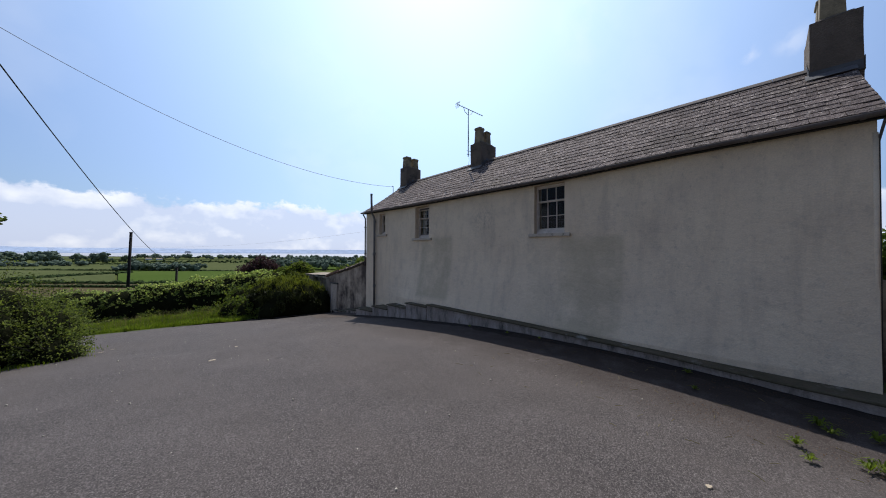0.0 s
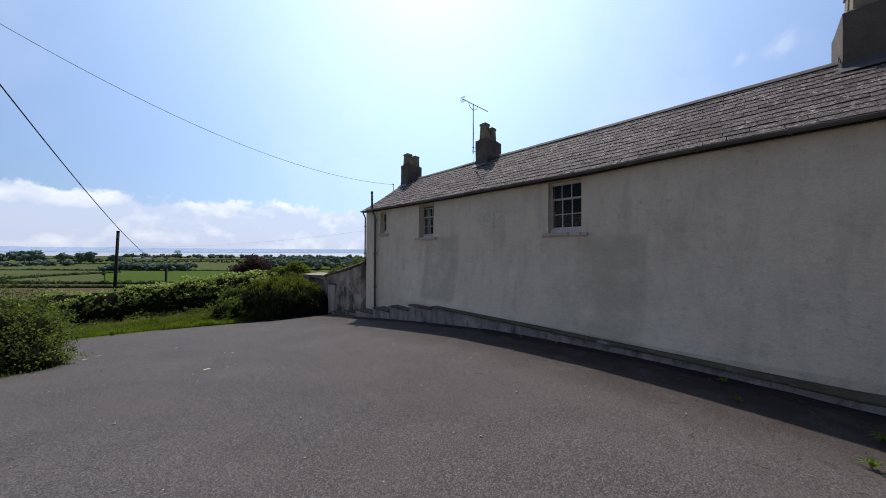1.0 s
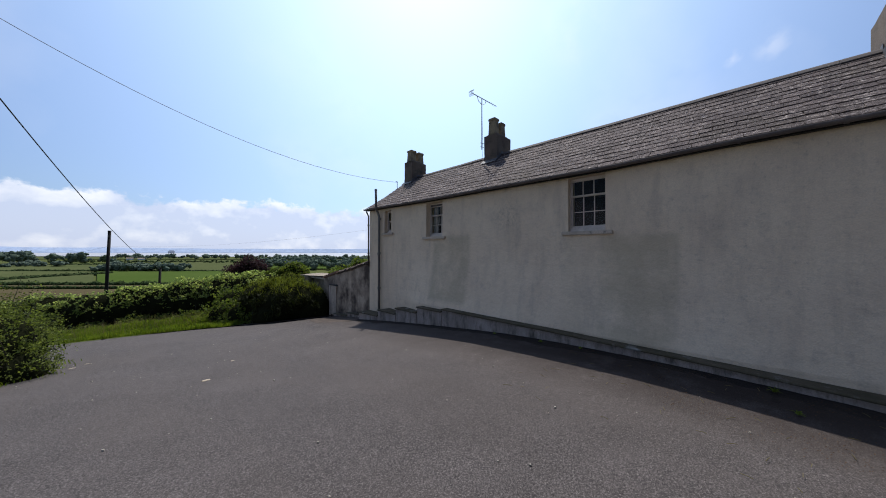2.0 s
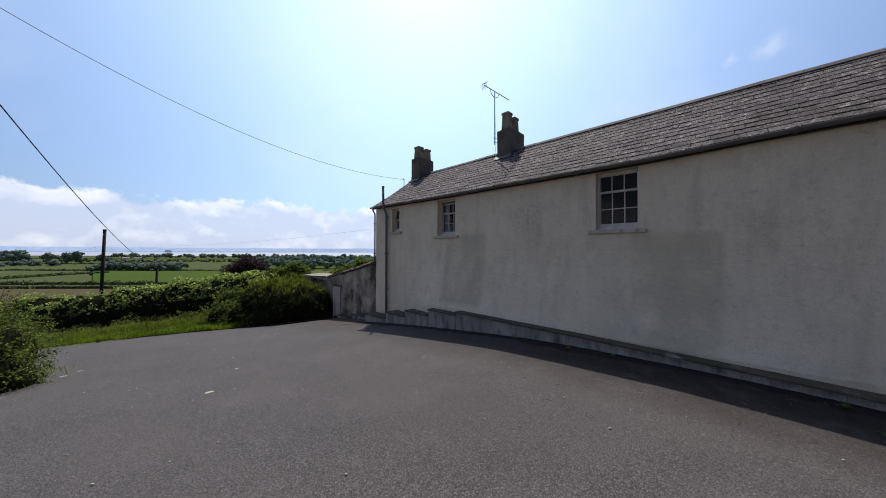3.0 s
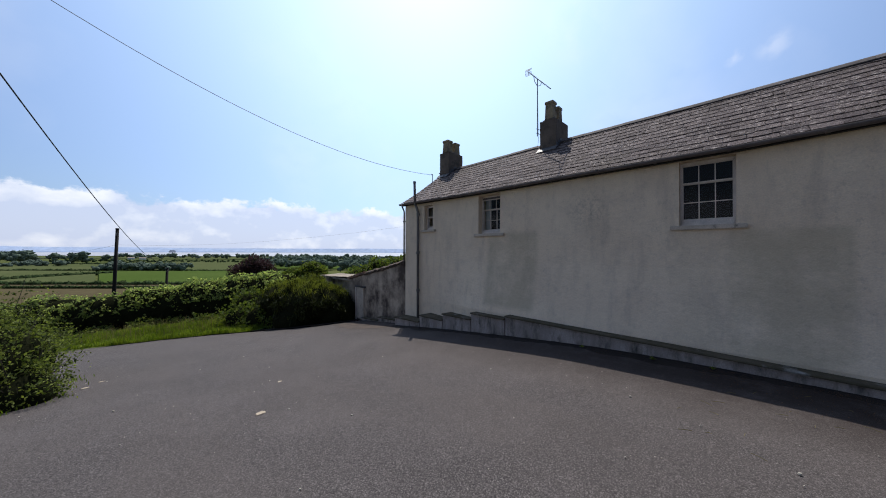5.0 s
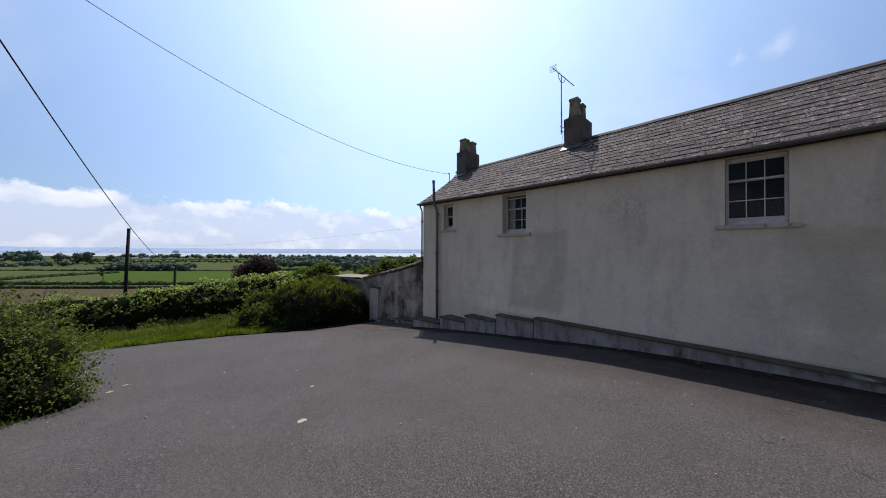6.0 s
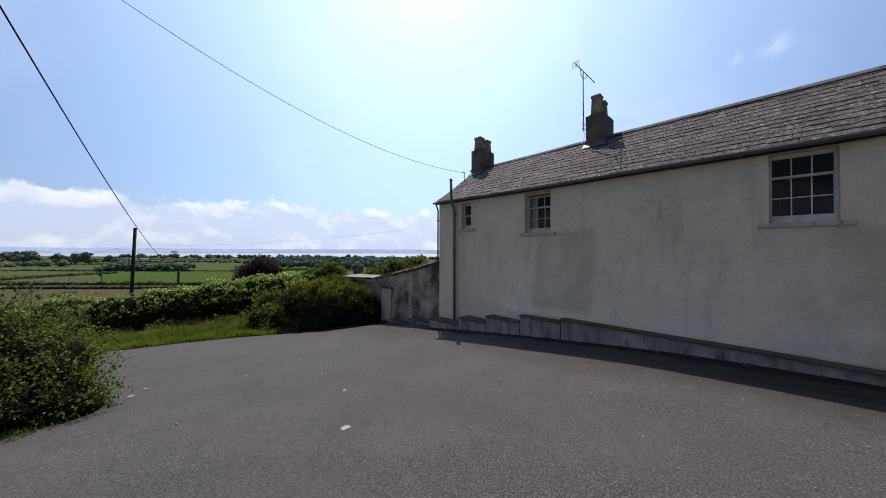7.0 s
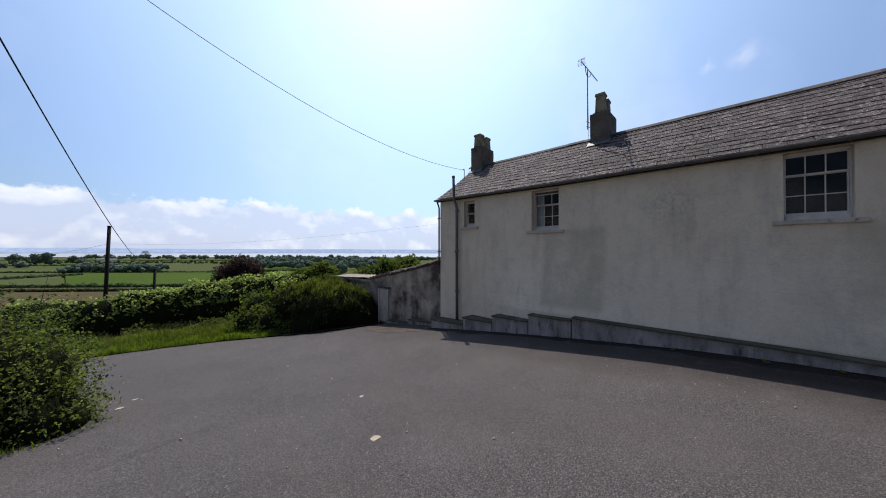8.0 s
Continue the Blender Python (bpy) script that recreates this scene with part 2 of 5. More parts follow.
def asphalt():
    """Old tarmac: pale chippings in a dark binder, worn and stained; by the house brown dirt and painted shade."""
    m, nt, p = nodes_of("tarmac")
    N, L = nt.nodes.new, nt.links.new
    f1, _ = noise_fac(nt, 0.45, 6, 0.6)
    f2, _ = noise_fac(nt, 1.6, 5, 0.65, 0.45, 0.75)
    co, vo = N("ShaderNodeTexCoord"), N("ShaderNodeTexVoronoi")
    vo.inputs["Scale"].default_value = 175
    L(co.outputs["Object"], vo.inputs["Vector"])
    sp = N("ShaderNodeSeparateColor")
    L(vo.outputs["Color"], sp.inputs[0])
    chip = N("ShaderNodeMapRange")
    chip.inputs["From Min"].default_value, chip.inputs["From Max"].default_value = 0.55, 1.0
    L(sp.outputs[0], chip.inputs["Value"])
    f3, fine = noise_fac(nt, 70, 4, 0.75)
    col = mixed(nt, f1, (0.079, 0.067, 0.066), (0.116, 0.099, 0.097))
    col = mixed(nt, times(nt, f2, 0.5), col, (0.040, 0.033, 0.033))
    col = mixed(nt, times(nt, chip.outputs[0], 0.80), col, (0.29, 0.262, 0.245))
    col = mixed(nt, times(nt, f3, 0.88), col, (0.014, 0.013, 0.013))
    f6, _ = noise_fac(nt, 0.9, 3, 0.5, 0.42, 0.6, (1, 0.35, 1))
    col = mixed(nt, times(nt, f6, 0.30), col, (0.090, 0.076, 0.070))
    # brown dirt near the house, darkened so its colour also deepens the shade
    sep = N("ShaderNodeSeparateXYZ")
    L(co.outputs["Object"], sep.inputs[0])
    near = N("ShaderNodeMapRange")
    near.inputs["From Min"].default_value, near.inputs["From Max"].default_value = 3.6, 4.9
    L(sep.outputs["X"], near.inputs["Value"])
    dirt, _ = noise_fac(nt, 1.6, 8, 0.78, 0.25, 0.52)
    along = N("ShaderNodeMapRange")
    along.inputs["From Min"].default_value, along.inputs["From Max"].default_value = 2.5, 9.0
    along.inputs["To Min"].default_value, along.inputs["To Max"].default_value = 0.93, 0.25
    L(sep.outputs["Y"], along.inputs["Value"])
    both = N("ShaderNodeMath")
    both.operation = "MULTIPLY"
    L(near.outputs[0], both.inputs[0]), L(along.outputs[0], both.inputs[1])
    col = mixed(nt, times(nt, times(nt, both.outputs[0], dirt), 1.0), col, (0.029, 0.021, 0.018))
    L(col, p.inputs["Base Color"])
    p.inputs["Roughness"].default_value, p.inputs["Specular IOR Level"].default_value = 0.88, 0.2
    ad = N("ShaderNodeMath")
    L(times(nt, vo.outputs["Distance"], -0.8), ad.inputs[0]), L(fine, ad.inputs[1])
    bump(nt, p, ad.outputs[0], 0.6, 0.008)
    return m


def slate(name, vary):
    """Old purple-grey slate, weathered in flakes, with pale lichen and streaks of moss."""
    m, nt, p = nodes_of(name)
    N, L = nt.nodes.new, nt.links.new
    g = N("ShaderNodeObjectInfo" if vary == "object" else "ShaderNodeNewGeometry")
    r = g.outputs["Random" if vary == "object" else "Random Per Island"]
    col = mixed(nt, r, (0.068, 0.052, 0.054), (0.175, 0.138, 0.134))
    f1, _ = noise_fac(nt, 1.1, 6, 0.65, 0.4, 0.65)
    col = mixed(nt, times(nt, f1, 0.55), col, (0.125, 0.097, 0.088))
    f2, flake = noise_fac(nt, 28, 6, 0.75, 0.42, 0.62, (1, 1.4, 1))
    col = mixed(nt, times(nt, f2, 0.70), col, (0.024, 0.016, 0.016))
    f3, _ = noise_fac(nt, 13, 8, 0.8, 0.53, 0.60)
    f5, _ = noise_fac(nt, 1.6, 4, 0.6, 0.30, 0.55)
    col = mixed(nt, times(nt, times(nt, f3, f5), 0.85), col, (0.46, 0.395, 0.360))
    f4, _ = noise_fac(nt, 0.8, 5, 0.6, 0.55, 0.75, (1, 1, 0.5))
    col = mixed(nt, times(nt, f4, 0.55), col, (0.055, 0.045, 0.030))
    L(col, p.inputs["Base Color"])
    p.inputs["Roughness"].default_value, p.inputs["Specular IOR Level"].default_value = 0.82, 0.18
    bump(nt, p, flake, 1.0, 0.03)
    return m


def glass():
    m, nt, p = nodes_of("window_glass")
    N, L = nt.nodes.new, nt.links.new
    clear, shine, fres, mx, bmp = N("ShaderNodeBsdfTransparent"), N("ShaderNodeBsdfGlossy"), N("ShaderNodeFresnel"), N("ShaderNodeMixShader"), N("ShaderNodeBump")
    clear.inputs["Color"].default_value = (0.88, 0.91, 0.90, 1)
    shine.inputs["Roughness"].default_value, fres.inputs["IOR"].default_value = 0.03, 1.32
    _, wave = noise_fac(nt, 4.0, 2)
    bmp.inputs["Strength"].default_value, bmp.inputs["Distance"].default_value = 0.15, 0.01
    L(wave, bmp.inputs["Height"]), L(bmp.outputs[0], shine.inputs["Normal"])
    L(fres.outputs[0], mx.inputs[0]), L(clear.outputs[0], mx.inputs[1]), L(shine.outputs[0], mx.inputs[2])
    L(mx.outputs[0], nt.nodes["Material Output"].inputs["Surface"])
    return m


def sea():
    m, nt, p = nodes_of("estuary_water")
    f, raw = noise_fac(nt, 0.004, 5, 0.6, stretch=(1, 1, 1))
    nt.links.new(mixed(nt, f, (0.30, 0.28, 0.27), (0.40, 0.38, 0.37)), p.inputs["Base Color"])
    p.inputs["Roughness"].default_value = 0.35
    return m


RENDER, TARMAC, GLASS, SEA = wall_render(), asphalt(), glass(), sea()
OLD_RENDER = surface("stained_render", (0.56, 0.455, 0.345), (0.36, 0.290, 0.225), 1.4, 45, 0.92, 0.6, 0.015, stain=(0.080, 0.060, 0.048), stain_at=(0.42, 0.58, 0.75), stretch=(1, 1, 0.8))
PLINTH = surface("plinth_render", (0.50, 0.425, 0.385), (0.28, 0.235, 0.205), 2.4, 50, 0.9, 0.6, 0.012, stain=(0.085, 0.076, 0.062), stain_at=(0.50, 0.70, 3.2), stretch=(1, 1.5, 0.5))
COPING = surface("mossy_coping", (0.115, 0.094, 0.064), (0.060, 0.052, 0.030), 2.0, 40, 0.95, 0.6, 0.012, stain=(0.28, 0.27, 0.25), stain_at=(0.58, 0.75, 3))
SLATE = slate("slate", "object")
SLATE_FAR = slate("slate_rows", "island")
GUTTER = surface("worn_gutter_iron", (0.165, 0.140, 0.130), (0.095, 0.080, 0.075), 3, 50, 0.7, 0.3, 0.004, spec=0.4)
MOSS_CAP = surface("mossy_mortar", (0.115, 0.090, 0.072), (0.052, 0.043, 0.034), 6, 40, 0.95, 1.0, 0.03, stain=(0.16, 0.095, 0.065), stain_at=(0.52, 0.66, 7))
RIDGE = surface("ridge_tile", (0.115, 0.098, 0.094), (0.070, 0.058, 0.056), 3, 30, 0.85, 0.5, 0.008, vary="object", stain=(0.25, 0.22, 0.19), stain_at=(0.58, 0.70, 7))
LEAD = surface("lead_flashing", (0.085, 0.085, 0.092), (0.055, 0.055, 0.062), 4, 20, 0.55, 0.3, 0.004, spec=0.5)
STACK = surface("chimney_render", (0.185, 0.145, 0.115), (0.115, 0.090, 0.072), 2.0, 40, 0.95, 0.9, 0.018, stain=(0.06, 0.052, 0.046), stain_at=(0.52, 0.7, 3))
POT = surface("buff_clay_pot", (0.324, 0.257, 0.162), (0.176, 0.142, 0.095), 4, 40, 0.85, 0.4, 0.006, stain=(0.07, 0.06, 0.05), stain_at=(0.5, 0.7, 4))
IRON = surface("black_cast_iron", (0.050, 0.043, 0.041), (0.085, 0.074, 0.070), 3, 50, 0.55, 0.3, 0.004, spec=0.45)
PIPE_GREY = surface("grey_painted_iron", (0.20, 0.195, 0.19), (0.12, 0.115, 0.11), 3, 40, 0.6, 0.3, 0.004, stain=(0.10, 0.07, 0.05))
PAINT = surface("old_white_paint", (0.74, 0.65, 0.57), (0.58, 0.51, 0.45), 6, 60, 0.6, 0.4, 0.003, stain=(0.20, 0.18, 0.16), stain_at=(0.62, 0.72, 14))
SILL = surface("stone_sill", (0.62, 0.525, 0.425), (0.46, 0.39, 0.315), 4, 60, 0.85, 0.4, 0.006, stain=(0.16, 0.15, 0.13), stain_at=(0.6, 0.72, 8))
ROOM = surface("dim_room_plaster", (0.030, 0.028, 0.025), (0.022, 0.021, 0.020), 1, 30, 0.95, 0.1)
CURTAIN = surface("net_curtain", (0.62, 0.60, 0.57), (0.48, 0.46, 0.44), 5, 50, 0.95, 0.2)
ALU = surface("weathered_aluminium", (0.30, 0.30, 0.31), (0.20, 0.20, 0.21), 6, 60, 0.5, 0.1, metal=0.8)
WIRE = surface("black_cable_and_eave_shade", (0.012, 0.012, 0.013), (0.02, 0.02, 0.02), 3, 60, 0.6, 0.0)
THIN_WIRE = surface("grey_cable", (0.10, 0.10, 0.11), (0.14, 0.14, 0.15), 3, 60, 0.6, 0.0)
POLE_WOOD = surface("creosoted_pole", (0.010, 0.008, 0.007), (0.018, 0.015, 0.013), 2, 40, 0.9, 0.5, 0.01, stretch=(3, 3, 0.3))
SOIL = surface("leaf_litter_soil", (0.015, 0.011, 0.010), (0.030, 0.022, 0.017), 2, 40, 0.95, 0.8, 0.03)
DRY_EARTH = surface("dry_earth", (0.098, 0.076, 0.064), (0.066, 0.052, 0.045), 2.5, 45, 0.95, 0.8, 0.02, stain=(0.045, 0.039, 0.035), stain_at=(0.52, 0.68, 5))
TURF = surface("turf", (0.065, 0.108, 0.016), (0.094, 0.122, 0.025), 0.8, 25, 0.9, 0.6, 0.03, spec=0.05)
HILL = surface("rough_pasture", (0.072, 0.094, 0.032), (0.101, 0.108, 0.043), 0.03, 0.6, 0.95, 0.3, 0.1, spec=0.0)
FIELD_GREEN = surface("green_field", (0.059, 0.092, 0.022), (0.070, 0.102, 0.027), 0.02, 0.4, 0.95, 0.2, 0.1, spec=0.0)
FIELD_PALE = surface("pale_field", (0.074, 0.090, 0.038), (0.090, 0.102, 0.046), 0.02, 0.4, 0.95, 0.2, 0.1, spec=0.0)
FIELD_TAN = surface("hay_field", (0.095, 0.078, 0.044), (0.080, 0.068, 0.040), 0.015, 0.3, 0.95, 0.2, 0.1, spec=0.0)
# tree green with aerial haze mixed into its pale colour
HAZED_WOODS = surface("far_woods", (0.096, 0.128, 0.098), (0.126, 0.158, 0.120), 0.05, 0.5, 0.95, 0.3, 0.3, spec=0.0)
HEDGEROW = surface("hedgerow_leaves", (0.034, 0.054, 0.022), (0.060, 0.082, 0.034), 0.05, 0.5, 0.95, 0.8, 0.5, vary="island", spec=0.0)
# distance haze is painted into the shore's blue
SHORE = surface("haze_painted_shore", (0.33, 0.41, 0.56), (0.38, 0.46, 0.61), 0.002, 0.02, 1.0, 0.0, spec=0.0)
# pale concrete, tinted blue for the haze over the power station
CONCRETE = surface("haze_pale_concrete", (0.55, 0.60, 0.68), (0.50, 0.55, 0.63), 0.02, 0.2, 0.9, 0.0)
SHED_ROOF = surface("sheet_roofing", (0.34, 0.285, 0.225), (0.22, 0.18, 0.14), 1.5, 30, 0.9, 0.5, 0.012, stain=(0.12, 0.085, 0.06))
RUST_TILE = surface("weathered_red_tile", (0.30, 0.17, 0.11), (0.20, 0.13, 0.10), 5, 30, 0.9, 0.5, 0.01, vary="object")
MORTAR = surface("dried_mortar", (0.50, 0.415, 0.31), (0.34, 0.28, 0.21), 20, 90, 0.95, 0.5, 0.006)
PALE_STONE = surface("pale_stone", (0.440, 0.400, 0.336), (0.336, 0.304, 0.248), 20, 90, 0.9, 0.4, 0.004)
# near-black colour that stands for the shade deep inside bushes and crowns
SHADE_CORE = surface("shade_dark_core", (0.012, 0.014, 0.007), (0.022, 0.024, 0.012), 3, 30, 1.0, 0.8, 0.05, spec=0.0)
BARK = surface("bark", (0.09, 0.075, 0.058), (0.055, 0.046, 0.036), 4, 40, 0.95, 0.8, 0.02)
LEAF_BRAMBLE = foliage("bramble_leaf", (0.012, 0.024, 0.006), (0.265, 0.315, 0.080), 0.36)
LEAF_HEDGE = foliage("hedge_leaf", (0.130, 0.185, 0.050), (0.430, 0.475, 0.175), 0.55)
# the two broom colours paint a shaded body and a sunlit top
BROOM_SHADED = foliage("broom_shaded_body", (0.015, 0.021, 0.005), (0.034, 0.041, 0.009), 0.12)
BROOM_LIT = foliage("broom_lit_tip", (0.105, 0.130, 0.024), (0.205, 0.220, 0.046), 0.38)
LEAF_PURPLE = foliage("copper_leaf", (0.040, 0.022, 0.024), (0.075, 0.040, 0.042), 0.25)
LEAF_TREE = foliage("tree_leaf", (0.060, 0.093, 0.019), (0.162, 0.191, 0.047), 0.42)
BLADE = foliage("grass_blade", (0.085, 0.140, 0.020), (0.215, 0.255, 0.050), 0.45)
SEEDHEAD = foliage("dry_grass", (0.119, 0.106, 0.047), (0.204, 0.170, 0.085), 0.3)
DEAD_LEAF = foliage("dead_leaf", (0.06, 0.035, 0.020), (0.17, 0.105, 0.06), 0.2)
PETAL = foliage("white_blossom", (0.75, 0.74, 0.68), (0.85, 0.84, 0.80), 0.3)

# ---- building helpers ----
WHERE = {}


def thing(name, label, category, at=(0, 0, 0), group="", kind=""):
    ob = new(name)
    ob.empty_display_size = 0.1
    ob.matrix_basis = Matrix.Translation(at)
    WHERE[ob] = ob.matrix_basis.copy()
    return tagged(ob, label, category, group, kind)


def hang(ob, parent):
    if parent is not None:
        ob.parent = parent
        ob.matrix_parent_inverse = WHERE[parent].inverted()
    WHERE[ob] = ob.matrix_basis.copy()
    return ob


def part(name, bm, material, parent=None, label="", smooth=False):
    me = bpy.data.meshes.new(name)
    bmesh.ops.recalc_face_normals(bm, faces=bm.faces)
    bm.to_mesh(me)
    bm.free()
    me.materials.append(material)
    if smooth:
        me.polygons.foreach_set("use_smooth", [True] * len(me.polygons))
    return hang(tagged(new(name, me), label), parent)


def raw(name, verts, faces, material, parent=None, label="", smooth=False):
    me = bpy.data.meshes.new(name)
    me.from_pydata([tuple(map(float, v)) for v in verts], [], [tuple(map(int, f)) for f in faces])
    me.materials.append(material)
    if smooth:
        me.polygons.foreach_set("use_smooth", [True] * len(me.polygons))
    return hang(tagged(new(name, me), label), parent)


def box(x0, y0, z0, x1, y1, z1, bevel=0.0, bm=None):
    one = bmesh.new()
    bmesh.ops.create_cube(one, size=1)
    for v in one.verts:
        v.co = Vector(((x0 + x1) / 2 + v.co.x * (x1 - x0), (y0 + y1) / 2 + v.co.y * (y1 - y0), (z0 + z1) / 2 + v.co.z * (z1 - z0)))
    if bevel:
        bmesh.ops.bevel(one, geom=one.edges[:], offset=bevel, segments=2, affect="EDGES")
    if bm is None:
        return one
    me = bpy.data.meshes.new("tmp")
    one.to_mesh(me)
    one.free()
    bm.from_mesh(me)
    bpy.data.meshes.remove(me)
    return bm


def tube(points, radius, sides=8, bm=None, end_radius=None):
    """A round rod along points."""
    bm = bm or bmesh.new()
    pts = [Vector(p) for p in points]
    rings = []
    for i, p in enumerate(pts):
        d = (pts[min(i + 1, len(pts) - 1)] - pts[max(i - 1, 0)]).normalized()
        a = d.orthogonal().normalized() if i == 0 else (a - d * a.dot(d)).normalized()
        b = d.cross(a)
        r = radius if end_radius is None else radius + (end_radius - radius) * i / (len(pts) - 1)
        rings.append([bm.verts.new(p + r * (math.cos(t) * a + math.sin(t) * b)) for t in (2 * math.pi * k / sides for k in range(sides))])
    for r0, r1 in zip(rings, rings[1:]):
        for k in range(sides):
            bm.faces.new((r0[k], r0[(k + 1) % sides], r1[(k + 1) % sides], r1[k]))
    bm.faces.new(rings[0]), bm.faces.new(rings[-1])
    return bm


def rough_up(bm, amount, scale):
    for v in bm.verts:
        v.co += amount * noise.noise_vector(v.co * scale)
    return bm


RNG = np.random.default_rng(7)


def leaf_mesh(centres, size, flat=0.35, long=1.6, facing=None, spread=1.0, level=False):
    """Folded diamond leaves, one at each centre. Returns verts and faces."""
    n = len(centres)
    c = np.asarray(centres, float)
    d = RNG.normal(size=(n, 3))
    if facing is not None:
        d = d * spread + facing
    d /= np.linalg.norm(d, axis=1)[:, None]
    o = RNG.normal(size=(n, 3))
    if level:
        d[:, 2] *= 0.35
        d /= np.linalg.norm(d, axis=1)[:, None]
        o = o * 0.35 + np.array((0, 0, 1.0))
    s = np.cross(d, o)
    s /= np.linalg.norm(s, axis=1)[:, None] + 1e-9
    u = np.cross(d, s)
    w = (size * RNG.uniform(0.6, 1.4, n))[:, None]
    verts = np.stack([c - d * w * long / 2, c + s * w / 2 + u * w * flat * 0.4, c + d * w * long / 2, c - s * w / 2 + u * w * flat * 0.4], 1).reshape(-1, 3)
    i = np.arange(n)[:, None] * 4
    faces = np.concatenate([i + [0, 1, 2], i + [0, 2, 3]], 1).reshape(-1, 3)
    return verts, faces


def shell_points(lumps, n, depth=0.25, wobble=0.18, freq=1.6, floor=None):
    """Random points in the outer layer of a union of uneven ellipsoids (centre, radii)."""
    out = []
    area = np.array([max(r) * (r[0] + r[1] + r[2]) for _, r in lumps])
    share = RNG.choice(len(lumps), size=n * 2, p=area / area.sum())
    C, R = np.array([c for c, _ in lumps]), np.array([r for _, r in lumps])
    d = RNG.normal(size=(len(share), 3))
    d /= np.linalg.norm(d, axis=1)[:, None]
    for k, u in zip(share, d):
        swell = 1 + wobble * noise.noise(Vector((C[k] + u * R[k]) * freq)) + 0.5 * wobble * noise.noise(Vector((C[k] + u * R[k]) * freq * 3.1))
        p = C[k] + u * R[k] * (swell - depth * RNG.random() ** 1.8)
        q = ((p - C) / R)
        inside = (np.einsum("ij,ij->i", q, q) < (1 - depth * 1.6) ** 2)
        inside[k] = False
        if inside.any() or (floor is not None and p[2] < floor(p[0], p[1])):
            continue
        out.append(p)
        if len(out) >= n:
            break
    return np.array(out)


def core(lumps, shrink=0.8, detail=3, wobble=0.12):
    bm = bmesh.new()
    for c, r in lumps:
        got = bmesh.ops.create_icosphere(bm, subdivisions=detail, radius=1)
        for v in got["verts"]:
            u = v.co.copy()
            k = shrink * (1 + wobble * noise.noise((Vector(c) + u) * 2.3))
            v.co = Vector((c[0] + u.x * r[0] * k, c[1] + u.y * r[1] * k, c[2] + u.z * r[2] * k))
    return bm


def lerp_table(table, s):
    return float(np.interp(s, [a for a, _ in table], [b for _, b in table]))


GROUND = [(-400, 30), (-120, 14), (-40, 3.5), (-14, 0.0), (-3, -0.12), (-1, -0.15), (0, -0.145), (1.2, -0.14), (2.4, -0.165), (3.4, -0.205), (4.3, -0.27), (5.5, -0.37), (6.7, -0.485), (8, -0.615), (9.5, -0.79),
          (10.75, -0.95), (13.5, -1.29), (17, -1.77), (20, -2.2), (23, -2.7), (28, -4.0), (40, -7), (60, -11.5), (85, -15), (105, -16), (9000, -16)]


HOLLOW = [(-6, 0.06), (-1.1, 0.125), (0, 0.085), (1, 0.065), (2, 0.05), (3, 0.035), (4.5, 0.0)]   # the yard dips towards the house


def ground(x, y):
    """Height of the ground: the yard falls away beyond a slight crest and down the hill to the plain."""
    z = sum(w * lerp_table(GROUND, y + o) for o, w in ((-0.6, 0.25), (0, 0.5), (0.6, 0.25)))
    k = max(0.0, min(1.0, (x - 2.5) / 2.0))
    return z - k * k * (3 - 2 * k) * lerp_table(HOLLOW, y)

# ---- ground, road, distance ----


def build_terrain():
    radii = [0.0]
    step = 0.8
    while radii[-1] < 4800:
        radii.append(radii[-1] + step)
        step *= 1.07 if radii[-1] < 300 else 1.15
    turns = 144
    cx, cy = 1.0, 10.0
    verts, faces = [(cx, cy, ground(cx, cy) - 0.12)], []
    for r in radii[1:]:
        for k in range(turns):
            a = 2 * math.pi * k / turns
            x, y = cx + r * math.cos(a), cy + r * math.sin(a)
            z = ground(x, y) - 0.12
            if r > 60:
                z += 0.5 * noise.noise(Vector((x, y, 0)) * 0.02)
            verts.append((x, y, z))
    for k in range(turns):
        faces.append((0, 1 + k, 1 + (k + 1) % turns))
    for i in range(len(radii) - 2):
        for k in range(turns):
            a, b = 1 + i * turns, 1 + (i + 1) * turns
            faces.append((a + k, b + k, b + (k + 1) % turns, a + (k + 1) % turns))
    tagged(raw("ground", verts, faces, HILL, smooth=True), "rough green pasture falling away to a plain", "ground", kind="structure")


VERGE = [(13.3, 6.0), (13.7, 5.65), (14.0, 4.55), (14.6, 3.75), (16.0, 2.75), (17.35, 1.75), (18.6, 0.35), (19.6, -1.15), (21.0, -3.0), (23.2, -7.0), (25, -14)]


def verge_x(y):
    return 6.0 if y < 13.3 else lerp_table(VERGE, y)


def sheet(name, ys, left, right, cols, lift, material, label, category):
    verts, faces = [], []
    for y in ys:
        a, b = left(y), right(y)
        for j in range(cols + 1):
            x = a + (b - a) * j / cols
            verts.append((x, y, ground(x, y) + lift(x, y)))
    for i in range(len(ys) - 1):
        for j in range(cols):
            k = i * (cols + 1) + j
            faces.append((k, k + 1, k + cols + 2, k + cols + 1))
    return tagged(raw(name, verts, faces, material, smooth=True), label, category, kind="structure")


